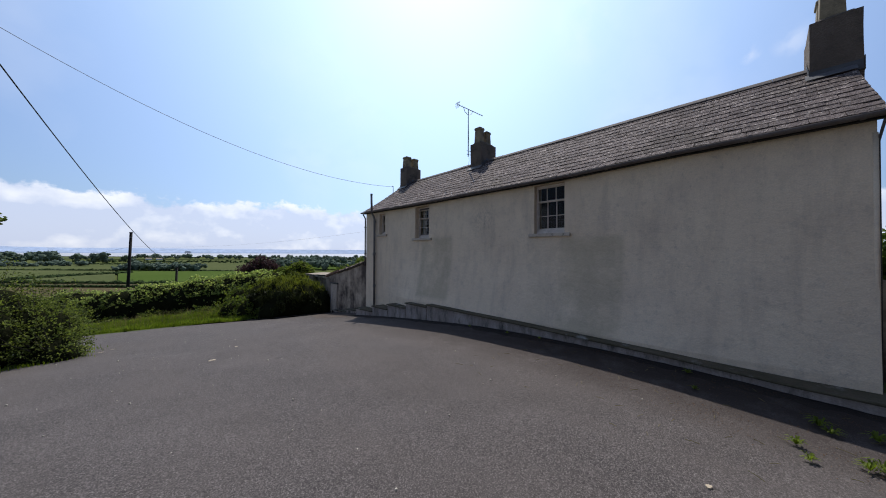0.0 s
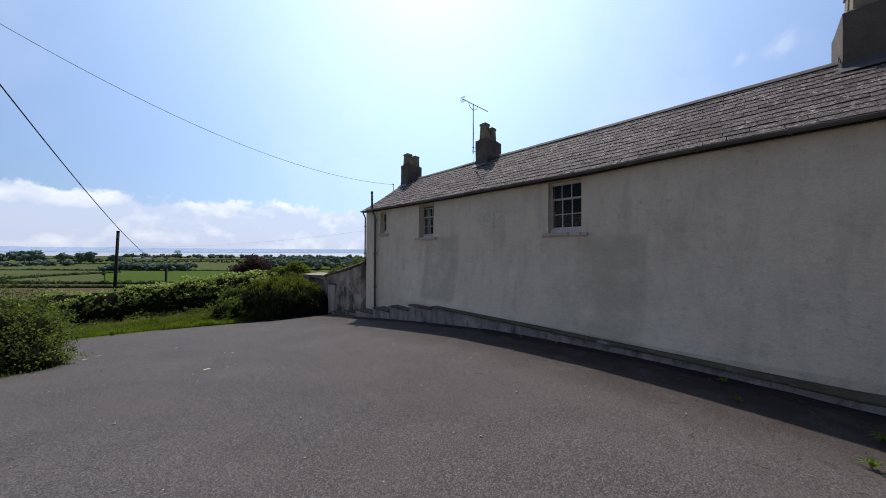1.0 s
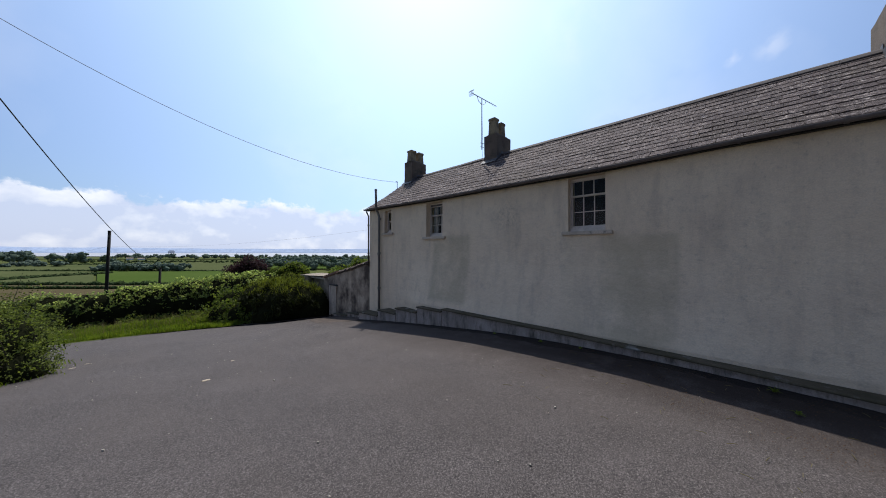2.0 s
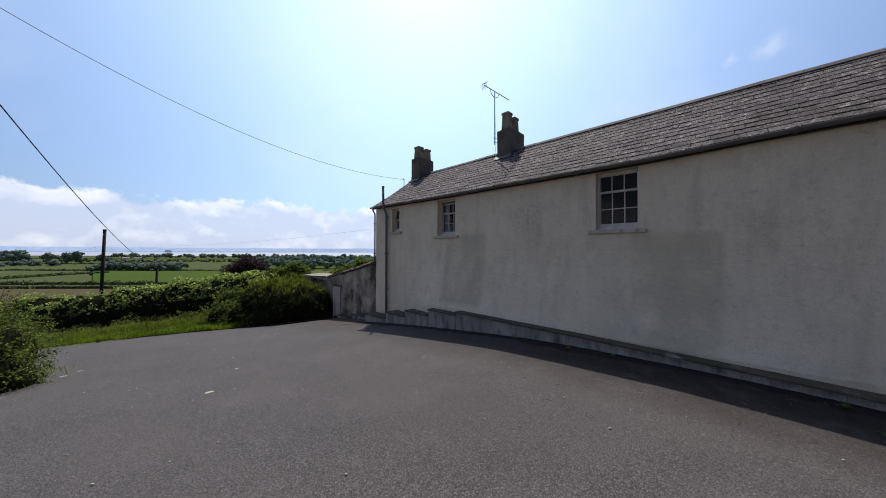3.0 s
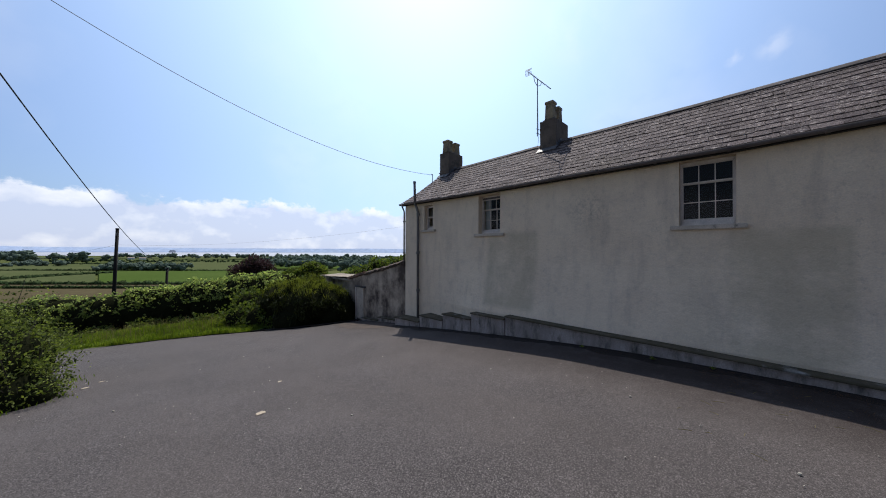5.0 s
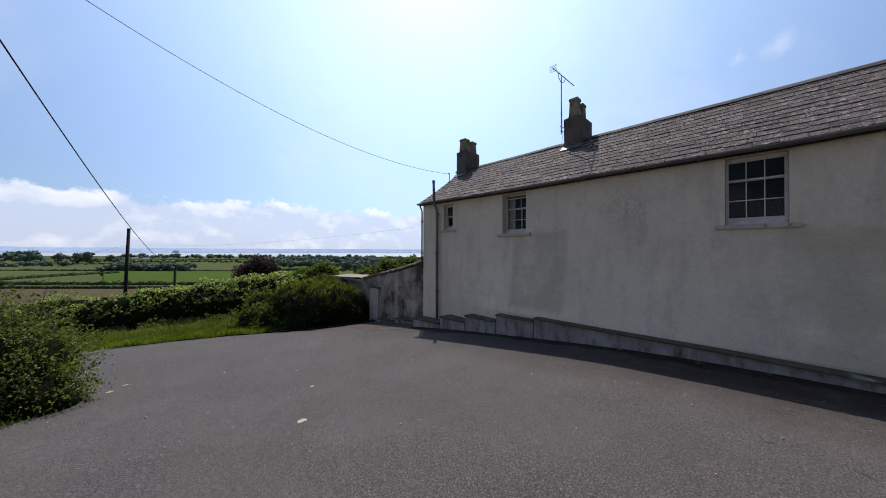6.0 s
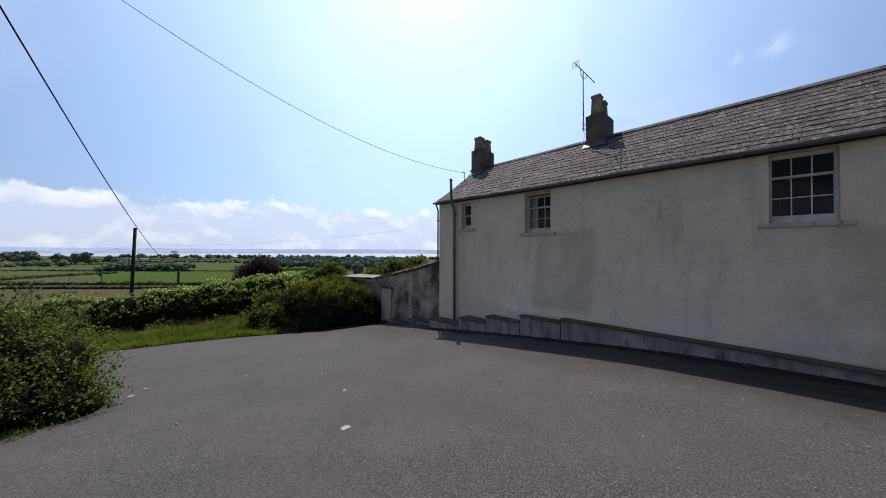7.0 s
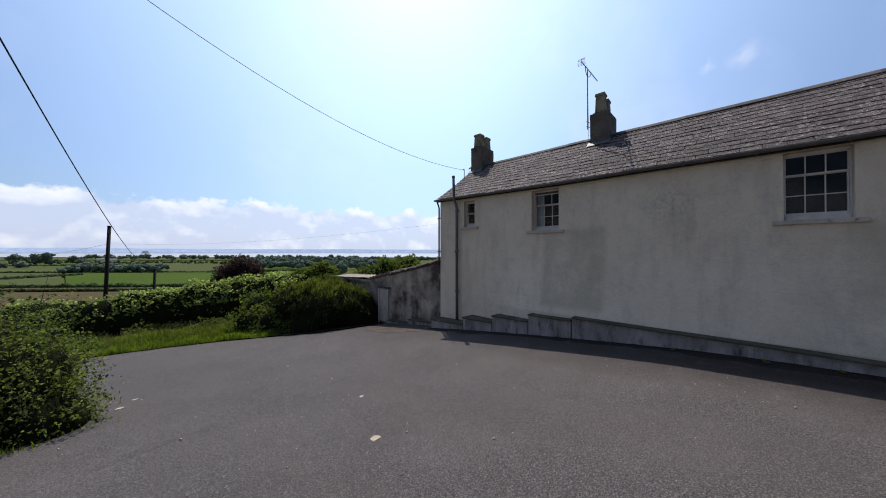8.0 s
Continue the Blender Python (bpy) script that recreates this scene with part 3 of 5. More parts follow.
def build_yard():
    ys = list(np.arange(-14, 13.2, 0.3)) + list(np.arange(13.3, 25.01, 0.15))
    dent = lambda x, y: 0.012 * noise.noise(Vector((x, y, 0)) * 0.5) + 0.006 * noise.noise(Vector((x, y, 3)) * 1.7)
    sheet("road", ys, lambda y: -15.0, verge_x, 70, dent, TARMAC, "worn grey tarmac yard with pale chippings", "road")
    # turf beyond the road's curved edge
    ys = list(np.arange(13.6, 16.01, 0.2))
    bed = lambda x, y: 0.03 + 0.025 * noise.noise(Vector((x, y, 5)) * 2)
    sheet("soil_bed", ys, lambda y: verge_x(y) - 0.03 + 0.05 * noise.noise(Vector((0, y, 1)) * 2), lambda y: verge_x(y) + 3, 20, bed, SOIL, "dark leaf litter under the bushes", "soil")
    ys = list(np.arange(16.0, 25.01, 0.2))
    edge = lambda x, y: 0.03 + 0.38 * max(0, min(1, (x - verge_x(y) - 0.25) / 1.8)) + 0.02 * noise.noise(Vector((x, y, 5)) * 2)
    sheet("verge", ys, lambda y: verge_x(y) - 0.03 + 0.05 * noise.noise(Vector((0, y, 1)) * 2), lambda y: verge_x(y) + 7, 40, edge, TURF, "grass verge along the road's edge", "verge")
    # dirt washed up against the plinth, widened to paint in the house's shade
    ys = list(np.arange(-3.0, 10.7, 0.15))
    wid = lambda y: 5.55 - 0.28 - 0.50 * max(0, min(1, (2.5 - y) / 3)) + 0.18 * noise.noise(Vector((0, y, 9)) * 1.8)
    sheet("dirt_shade_strip", ys, wid, lambda y: 6.0, 6, lambda x, y: -0.004 + 0.10 * max(0, (x - 5.3)) + 0.010 * noise.noise(Vector((x, y, 3)) * 6), SOIL, "brown dirt strip along the plinth foot, widened to paint in shade", "dirt")
    ys = list(np.arange(10.6, 13.41, 0.15))
    sheet("dry_earth", ys, lambda y: 5.1 - 0.5 * math.sin(math.pi * (y - 10.6) / 2.8) + 0.25 * noise.noise(Vector((0, y, 9)) * 2.2), lambda y: 6.04, 14, lambda x, y: 0.008 + 0.08 * max(0, x - 5.6) + 0.004 * noise.noise(Vector((x, y, 3)) * 5), DRY_EARTH, "dry tan earth by the outbuilding door", "dirt")


build_terrain()
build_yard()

# the plain: along, metres ahead in the view's direction; aside, metres to its right
AHEAD, ASIDE = Vector((0.687, 0.727, 0)), Vector((0.727, -0.687, 0))
PLAIN = -16.0


def plain(along, slope, z=PLAIN):
    return AHEAD * along + ASIDE * (along * slope) + Vector((0, 0, z))


def field(near, far, s0, s1, material, label, tilt=0.0):
    n = 14
    verts, faces = [], []
    for i in range(n + 1):
        s = s0 + (s1 - s0) * i / n
        k = 1 + tilt * (i / n - 0.5)
        for d in (near, far):
            verts.append(plain(d * k * (1 + 0.01 * noise.noise(Vector((s * 9, d, 0)))), s, PLAIN + 0.9))
    for i in range(n):
        faces.append((2 * i, 2 * i + 2, 2 * i + 3, 2 * i + 1))
    return tagged(raw("field", verts, faces, material), label, "field", "fields of the plain", "structure")


field(85, 139, -1.75, -0.55, FIELD_TAN, "tan hay field on the plain")
field(148, 155, -1.75, -0.62, FIELD_TAN, "tan stubble strip beside a hedgerow")
field(165, 268, -1.06, -0.45, FIELD_GREEN, "bright green meadow on the plain")
field(165, 262, -1.75, -1.07, FIELD_PALE, "pale green pasture on the plain")
field(275, 420, -1.75, -1.0, FIELD_PALE, "pale green pasture below a tree line")
field(275, 600, -0.98, -0.62, FIELD_PALE, "pale green far pasture")
field(300, 480, -0.60, -0.25, FIELD_GREEN, "green far meadow")
field(660, 830, -1.75, -0.30, FIELD_PALE, "pale strip of pasture by the shore")


def build_sea():
    verts, faces = [], []
    n = 90
    for i in range(n + 1):
        s = -2.2 + 3.6 * i / n
        d = Vector((1, s)).length
        for r in (1000 * (1 + 0.02 * noise.noise(Vector((s * 6, 0, 0)))), min(4700 / d, 4500)):
            verts.append(plain(r, s, PLAIN + 1.1))
    for i in range(n):
        faces.append((2 * i, 2 * i + 2, 2 * i + 3, 2 * i + 1))
    tagged(raw("water", verts, faces, SEA), "pale estuary water under haze", "water", kind="structure")
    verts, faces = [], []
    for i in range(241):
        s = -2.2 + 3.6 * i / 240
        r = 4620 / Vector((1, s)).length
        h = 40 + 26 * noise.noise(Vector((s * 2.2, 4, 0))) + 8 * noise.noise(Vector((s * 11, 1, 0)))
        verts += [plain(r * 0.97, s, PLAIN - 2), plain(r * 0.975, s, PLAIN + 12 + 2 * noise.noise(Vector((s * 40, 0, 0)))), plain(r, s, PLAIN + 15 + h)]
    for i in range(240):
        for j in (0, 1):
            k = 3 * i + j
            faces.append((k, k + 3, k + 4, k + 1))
    tagged(raw("backdrop", verts, faces, SHORE), "hills along the far shore, haze painted in blue", "hills", kind="structure")


build_sea()


def clump(verts, faces, base, height, width, lumps, cards):
    """An uneven crown of lumps with leaf cards round it, for trees far off."""
    for _ in range(lumps):
        c = Vector(base) + Vector((RNG.normal() * width * 0.25, RNG.normal() * width * 0.25, height * RNG.uniform(0.3, 0.85)))
        r = width * RNG.uniform(0.10, 0.24)
        if height < 3.0:
            c = Vector(base) + Vector((RNG.normal() * width * 0.12, RNG.normal() * width * 0.12, height * 0.4))
            r = height * RNG.uniform(0.45, 0.75)
        bm = bmesh.new()
        bmesh.ops.create_icosphere(bm, subdivisions=2, radius=1)
        k = len(verts)
        for v in bm.verts:
            q = v.co * r * (1 + 0.45 * noise.noise(v.co * 2.1 + c))
            verts.append((c.x + q.x, c.y + q.y, c.z + q.z * 0.9))
        bm.verts.index_update()
        faces.extend([tuple(k + v.index for v in f.verts) for f in bm.faces])
        bm.free()
        d = RNG.normal(size=(cards, 3))
        d /= np.linalg.norm(d, axis=1)[:, None]
        lv, lf = leaf_mesh(np.array(c) + d * r * RNG.uniform(0.9, 1.3, cards)[:, None], r * 0.35)
        k = len(verts)
        verts.extend(lv.tolist())
        faces.extend((lf + k).tolist())


def far_row(name, label, near, s0, s1, count, height, width, jitter=0.03, lumps=5, slant=0.0):
    verts, faces = [], []
    for i in range(count):
        s = s0 + (s1 - s0) * (i + RNG.uniform(-0.4, 0.4)) / max(1, count - 1)
        p = plain(near * (1 + RNG.normal() * jitter) * (1 + slant * (s - s0)), s, PLAIN + 0.4)
        k = RNG.uniform(0.75, 1.2)
        clump(verts, faces, p, height * k, width * k, int(lumps * 1.6), 14)
    return tagged(raw(name, verts, faces, HAZED_WOODS if height > 4 else HEDGEROW), label, "trees" if height > 4 else "hedgerow", kind="stuff")


far_row("hedgerow", "dark clipped hedgerow between fields", 159, -1.75, -0.40, 330, 1.6, 2.0, 0.003, 1)
far_row("hedgerow", "dark hedgerow along a field edge", 146, -1.75, -0.45, 330, 1.1, 1.6, 0.003, 1)
far_row("hedgerow", "low hedgerow across the pasture", 172, -1.42, -1.02, 130, 1.7, 2.4, 0.008, 1, 0.95)
far_row("hedgerow", "dark hedgerow along the meadow's far edge", 266, -1.75, -0.45, 260, 1.5, 2.6, 0.006, 1)
far_row("hedgerow", "dark hedgerow along a far pasture", 330, -1.75, -0.9, 130, 1.8, 3.4, 0.012, 2, 0.3)
far_row("hedgerow", "long hedgerow by the far meadows", 480, -1.2, -0.25, 130, 3.2, 6, 0.04, 2)
far_row("far_trees", "round field trees in a loose row", 430, -1.62, -1.30, 15, 15, 15, 0.06, 12)
far_row("far_trees", "dark bushy trees before the tree line", 340, -1.60, -1.16, 15, 6, 11, 0.05, 7)
far_row("far_trees", "field trees standing before the water", 440, -1.27, -1.03, 5, 15, 15, 0.04, 14)
far_row("far_trees", "low row of trees along the shore", 720, -1.0, -0.2, 40, 9, 16, 0.05, 5)
far_row("far_trees", "dark clumps of trees by the meadow", 268, -1.06, -0.80, 11, 7.0, 11, 0.02, 8)
far_row("far_woods", "dark green wood on the plain", 360, -0.56, -0.10, 70, 9.0, 12, 0.16, 5)
far_row("far_woods", "dark green shoreline wood", 700, -0.5, 0.1, 50, 6.5, 14, 0.10, 5)


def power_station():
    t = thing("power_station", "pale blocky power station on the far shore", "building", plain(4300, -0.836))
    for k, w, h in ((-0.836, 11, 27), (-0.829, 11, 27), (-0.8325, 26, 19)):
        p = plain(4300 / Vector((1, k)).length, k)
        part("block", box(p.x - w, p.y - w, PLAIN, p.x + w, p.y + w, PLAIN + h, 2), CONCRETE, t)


power_station()


def farm_barn(s, d):
    p = plain(d, s)
    t = thing("barn", "small pale-roofed barn among the fields", "building", p, "barns on the plain")
    part("wall", box(p.x - 5, p.y - 3, PLAIN, p.x + 5, p.y + 3, PLAIN + 3), CONCRETE, t)
    bm = bmesh.new()
    v = [bm.verts.new((p.x + a * 5.3, p.y + b * 3.3, PLAIN + c)) for a, b, c in ((-1, -1, 3), (1, -1, 3), (1, 0, 4.6), (-1, 0, 4.6), (-1, 1, 3), (1, 1, 3))]
    for f in ((0, 1, 2, 3), (3, 2, 5, 4), (0, 3, 4), (1, 5, 2)):
        bm.faces.new([v[i] for i in f])
    part("roof", bm, SHED_ROOF, t)


farm_barn(-0.96, 640)
farm_barn(-0.925, 620)

# ---- the house ----
X0, X1, Y0, Y1 = 6.0, 10.0, -1.07, 10.67      # outer faces
EAVE, RIDGE_Z, RIDGE_X = 3.02, 4.55, 8.0
OPENINGS = [(2.66, 3.345, 1.90, 2.955), (6.895, 7.58, 1.935, 2.93), (9.33, 9.72, 2.14, 2.90)]


def eave_z(y):
    return lerp_table([(-1.3, 3.07), (0, 3.06), (1.2, 3.045), (2.6, 3.0), (5, 3.0), (7, 2.985), (10.9, 3.01)], y)


def ridge_z(y):
    return lerp_table([(-1.3, 4.60), (1, 4.60), (3.5, 4.575), (6, 4.565), (9.8, 4.53), (11, 4.53)], y)


def batter(y, z):
    """How far the old wall swells out towards its foot."""
    return 0.27 * max(0.0, min(1.0, (1.5 - z) / 1.5)) ** 1.6 * (0.3 + 0.7 * min(1.0, max(0.0, (y + 1.1) / 2))) * min(1.0, max(0.0, (9.4 - y) / 2.0))


def wall_with_openings(x, thick, y0, y1, z0, top, openings):
    """A wall in the plane x, cut into cells round its openings, with reveals through its thickness."""
    bm = bmesh.new()
    ys = sorted({y0, y1, *(a for o in openings for a in o[:2])})
    zs = sorted({z0, -0.8, -0.3, 0.0, 0.3, 0.6, 0.9, 1.2, 1.5, *(a for o in openings for a in o[2:])})
    ys = sorted({*ys, *np.arange(y0, y1, 0.6).round(3)})
    memo = {}

    def vert(xx, y, z):
        key = (xx, round(y, 3), z)
        if key not in memo:
            zz = top(y) if z == "top" else z
            bow = 0.012 * noise.noise(Vector((0, y * 0.5, zz * 0.6))) if xx == x else 0
            if xx == x:
                bow -= batter(y, zz)
            memo[key] = bm.verts.new((xx + bow, y, zz))
        return memo[key]
    rows = [*zs, "top"]
    for ya, yb in zip(ys, ys[1:]):
        for za, zb in zip(rows, rows[1:]):
            mid_y, mid_z = (ya + yb) / 2, (za + (zb if zb != "top" else za + 0.05)) / 2
            if any(a < mid_y < b and c < mid_z < d for a, b, c, d in openings):
                continue
            for xx in (x, x + thick):
                bm.faces.new([vert(xx, *q) for q in ((ya, za), (yb, za), (yb, zb), (ya, zb))])
    for a, b, c, d in openings:
        inner = [y for y in ys if a <= y <= b]
        for p, q in zip(inner, inner[1:]):
            for z in (c, d):
                bm.faces.new((vert(x, p, z), vert(x, q, z), vert(x + thick, q, z), vert(x + thick, p, z)))
        up = [z for z in zs if c <= z <= d]
        for p, q in zip(up, up[1:]):
            for y in (a, b):
                bm.faces.new((vert(x, y, p), vert(x, y, q), vert(x + thick, y, q), vert(x + thick, y, p)))
    for p, q in zip(ys, ys[1:]):
        bm.faces.new((vert(x, p, "top"), vert(x, q, "top"), vert(x + thick, q, "top"), vert(x + thick, p, "top")))
    for y in (y0, y1):
        for za, zb in zip(rows, rows[1:]):
            bm.faces.new((vert(x, y, za), vert(x, y, zb), vert(x + thick, y, zb), vert(x + thick, y, za)))
    return bm


def gable(y, thick):
    bm = bmesh.new()
    prof = [(X0 + 0.32, -1.6), (X1, -1.6), (X1, EAVE - 0.06), (RIDGE_X, RIDGE_Z - 0.13), (X0 + 0.32, EAVE + 0.10)]
    a, b = [bm.verts.new((x, y, z)) for x, z in prof], [bm.verts.new((x, y + thick, z)) for x, z in prof]
    bm.faces.new(a), bm.faces.new(b)
    for i in range(5):
        bm.faces.new((a[i], a[(i + 1) % 5], b[(i + 1) % 5], b[i]))
    return bm


house = thing("house", "long low rendered house with a slate roof, in shade", "house", (8, 4.8, -0.2))
part("front_wall", wall_with_openings(X0, 0.32, Y0, Y1, -1.6, lambda y: eave_z(y) - 0.008, OPENINGS), RENDER, house, "grey-white roughcast front wall with damp patches")
part("gable_wall", gable(Y0, 0.3), RENDER, house)
part("gable_wall", gable(Y1 - 0.3, 0.3), RENDER, house)
part("back_wall", box(X1 - 0.3, Y0 + 0.3, -1.6, X1, Y1 - 0.3, EAVE + 0.04), RENDER, house)
part("upper_floor", box(X0 + 0.32, Y0 + 0.3, 0.9, X1 - 0.3, Y1 - 0.3, 1.05), ROOM, house)
part("inner_ceiling", box(X0 + 0.32, Y0 + 0.3, 2.96, X1 - 0.3, Y1 - 0.3, 3.02), ROOM, house)
part("inner_wall", box(X0 + 2.6, Y0 + 0.3, 1.06, X0 + 2.7, Y1 - 0.3, 2.95), ROOM, house)
for y in (1.2, 5.2, 8.8):
    part("inner_wall", box(X0 + 0.33, y, 1.06, X0 + 2.59, y + 0.1, 2.95), ROOM, house)


def sash_window(o, cols, rows_up, rows_down, depth, drop, curtain):
    """A sliding sash window set back in its opening, with a stone sill."""
    y0, y1, z0, z1 = o
    w = thing("window_1", "white-painted wooden sash window with small panes", "window", (X0, (y0 + y1) / 2, z0), "windows of the front wall", "structure")
    x = X0 + depth
    f = 0.022
    part("window_frame", box(x, y0 + 0.002, z0, x + 0.09, y0 + f, z1 - 0.002, 0.004), PAINT, w)
    bm = box(x, y1 - f, z0, x + 0.09, y1 - 0.002, z1 - 0.002, 0.004)
    part("window_frame", bm, PAINT, w)
    part("window_frame", box(x, y0 + f, z1 - 0.04, x + 0.09, y1 - f, z1 - 0.002, 0.004), PAINT, w)
    part("window_frame", box(x - 0.02, y0 + f, z0, x + 0.09, y1 - f, z0 + 0.065, 0.006), PAINT, w)
    a, b, lo, hi = y0 + f, y1 - f, z0 + 0.065, z1 - 0.04 - drop
    mid = lo + (hi - lo) * rows_down / (rows_up + rows_down)
    for name, za, zb, rows, xo in (("upper_sash", mid, hi, rows_up, x + 0.015), ("lower_sash", lo, mid + 0.012, rows_down, x + 0.045)):
        bm = bmesh.new()
        s, bar = 0.018, 0.0065
        box(xo, a, za, xo + 0.03, a + s, zb, 0.003, bm), box(xo, b - s, za, xo + 0.03, b, zb, 0.003, bm)
        box(xo, a + s, za, xo + 0.03, b - s, za + (0.05 if name == "lower_sash" else 0.022), 0.003, bm)
        box(xo, a + s, zb - 0.024, xo + 0.03, b - s, zb, 0.003, bm)
        for i in range(1, cols):
            y = a + s + (b - a - 2 * s) * i / cols
            box(xo + 0.003, y - bar, za + 0.02, xo + 0.027, y + bar, zb - 0.02, 0, bm)
        for j in range(1, rows):
            z = za + 0.02 + (zb - za - 0.04) * j / rows
            box(xo + 0.005, a + s, z - bar, xo + 0.025, b - s, z + bar, 0, bm)
        sash = part(name, bm, PAINT, w)
        for i in range(cols):
            for j in range(rows):
                ya, yb = a + s + (b - a - 2 * s) * i / cols, a + s + (b - a - 2 * s) * (i + 1) / cols
                zc, zd = za + 0.02 + (zb - za - 0.04) * j / rows, za + 0.02 + (zb - za - 0.04) * (j + 1) / rows
                t = RNG.normal(size=4) * 0.0012
                raw("pane", [(xo + 0.015 + t[0], ya, zc), (xo + 0.015 + t[1], yb, zc), (xo + 0.015 + t[2], yb, zd), (xo + 0.015 + t[3], ya, zd)], [(3, 2, 1, 0)], GLASS, sash)
    if drop:
        # a dark strip paints the shade in the gap over the sash
        part("gap_shade_strip", box(x + 0.012, a, hi + 0.002, x + 0.02, b, z1 - 0.04), IRON, w, "dark strip standing for the shaded gap above the dropped sash")
    part("window_sill", rough_up(box(X0 - 0.055, y0 - 0.13, z0 - 0.075, X0 + depth + 0.03, y1 + 0.12, z0 - 0.004, 0.010), 0.006, 7.0), SILL, w, "pale stone sill with moss spots")
    for side in curtain:
        bm = bmesh.new()
        ya, yb = (b - 0.16, b + 0.02) if side == "far" else (a - 0.02, a + 0.14)
        n = 24
        row = [[bm.verts.new((x + 0.17 + 0.018 * math.sin(i * 1.3) + 0.01 * noise.noise(Vector((i, k, 0))), ya + (yb - ya) * i / n, z)) for i in range(n + 1)] for k, z in enumerate((z0 + 0.02, (z0 + z1) / 2, z1 - 0.08))]
        for r0, r1 in zip(row, row[1:]):
            for i in range(n):
                bm.faces.new((r0[i], r0[i + 1], r1[i + 1], r1[i]))
        c = part("curtain", bm, CURTAIN, None, smooth=True)
        tagged(c, "pale net curtain hanging inside a sash window", "curtain", "window curtains")


sash_window(OPENINGS[0], 3, 1, 2, 0.10, 0.0, ())
sash_window(OPENINGS[1], 3, 1, 2, 0.16, 0.05, ("far",))
sash_window(OPENINGS[2], 1, 1, 1, 0.12, 0.0, ())

# roof

def roof_point(y, s, off=0.0):
    """A point on the front slope: s from 0 at the eave to 1 at the ridge, lifted off along the normal."""
    a, b = Vector((5.84, y, eave_z(y) + 0.03)), Vector((RIDGE_X, y, ridge_z(y)))
    sag = -0.022 * math.sin(math.pi * s) * (1 + 0.9 * noise.noise(Vector((y * 0.5, s * 1.5, 0)))) + 0.007 * noise.noise(Vector((y * 1.7, s * 5, 4))) * math.sin(math.pi * s)
    n = Vector((-(b.z - a.z), 0, b.x - a.x)).normalized()
    return a + (b - a) * s + n * (off + sag)


def build_roof():
    roof = part("roof_deck", bmesh.new(), SLATE_FAR, house, "dark underside boards of the roof")
    bm = bmesh.new()
    ys = np.linspace(Y0 - 0.05, Y1 + 0.04, 26)
    for back in (0, 1):
        grid = []
        for y in ys:
            row = []
            for s in np.linspace(0, 1, 6):
                p = roof_point(y, s, -0.03)
                if back:
                    p = Vector((2 * RIDGE_X - p.x, p.y, p.z))
                row.append(bm.verts.new(p))
            grid.append(row)
        for r0, r1 in zip(grid, grid[1:]):
            for j in range(5):
                bm.faces.new((r0[j], r0[j + 1], r1[j + 1], r1[j]))
    bm.to_mesh(roof.data)
    bm.free()
    courses = 13
    shapes = []
    for w in (0.258, 0.270, 0.282) * 3:
        tail = [(-0.5 + q / 5, abs(RNG.normal()) * 0.012 + (0.03 if q in (0, 5) and RNG.random() < 0.5 else 0)) for q in range(6)]
        vs = [(x, y, 0) for x, y in tail] + [(0.5, 1, 0), (-0.5, 1, 0)]
        n = len(vs)
        vs = vs + [(x, y, 1) for x, y, _ in vs]
        me = bpy.data.meshes.new("slate")
        fs = [tuple(range(n - 1, -1, -1)), tuple(range(n, 2 * n))] + [(q, (q + 1) % n, n + (q + 1) % n, n + q) for q in range(n)]
        me.from_pydata([(w * x, 0.40 * y, 0.0055 * z) for x, y, z in vs], [], fs)
        me.materials.append(SLATE)
        shapes.append((w, me))
    jobs = []
    for c in range(courses):
        s = c / courses
        y = Y0 - 0.06
        if c % 2:
            jobs.append((y + 0.066, s, 1, 0.5))
            y += 0.137
        while y < Y1 - 0.12:
            k = int(RNG.integers(0, 9))
            w = shapes[k][0]
            wide = 1.0 if y + w < Y1 - 0.12 else (Y1 + 0.05 - y) / w
            jobs.append((y + w * wide / 2, s, k, wide))
            y += w * wide + 0.007
    jobs.sort(key=lambda j: abs(j[0] - 2.4))
    verts, faces = [], []
    for i, (y, s, k, wide) in enumerate(jobs):
        slip = RNG.normal() * 0.007 + 0.007 * noise.noise(Vector((y * 1.1, s * 9, 0))) - (0.04 if RNG.random() < 0.02 else 0)
        p, up = roof_point(y, s, 0.004), roof_point(y, min(1, s + 0.09), 0.004)
        d = (up - p).normalized()
        along = (roof_point(y - 0.2, s) - roof_point(y + 0.2, s)).normalized()
        n = along.cross(d).normalized()
        tip = n * 0.012
        d2 = n.cross(along) - n * (0.042 + 0.012 * abs(RNG.normal()))
        d2.normalize()
        n = along.cross(d2)
        m = Matrix((along, d2, n)).transposed().to_4x4()
        roll = Matrix.Rotation(RNG.normal() * 0.012, 4, "Z")
        long_s = min(1.0, (1 - s) * 2.65 / 0.40)
        m = Matrix.Translation(p + tip * 0.6 + d * slip) @ m @ roll @ Matrix.Diagonal((wide, long_s, RNG.uniform(0.7, 1.5), 1))
        if i < 300:
            ob = new("slate", shapes[k][1])
            ob.matrix_basis = m
            hang(ob, roof)
        else:
            k0 = len(verts)
            verts += [m @ v.co for v in shapes[k][1].vertices]
            faces += [[k0 + q for q in f.vertices] for f in shapes[k][1].polygons]
    tagged(raw("slating", verts, faces, SLATE_FAR, roof), "weathered grey slates with pale lichen", kind="stuff")
    # ridge tiles
    y = Y0 - 0.1
    bm = bmesh.new()
    sec = [(-0.13, -0.085), (-0.06, -0.02), (0, 0.015), (0.06, -0.02), (0.13, -0.085)]
    low = [(x, z - 0.018) for x, z in sec]
    ring = sec + low[::-1]
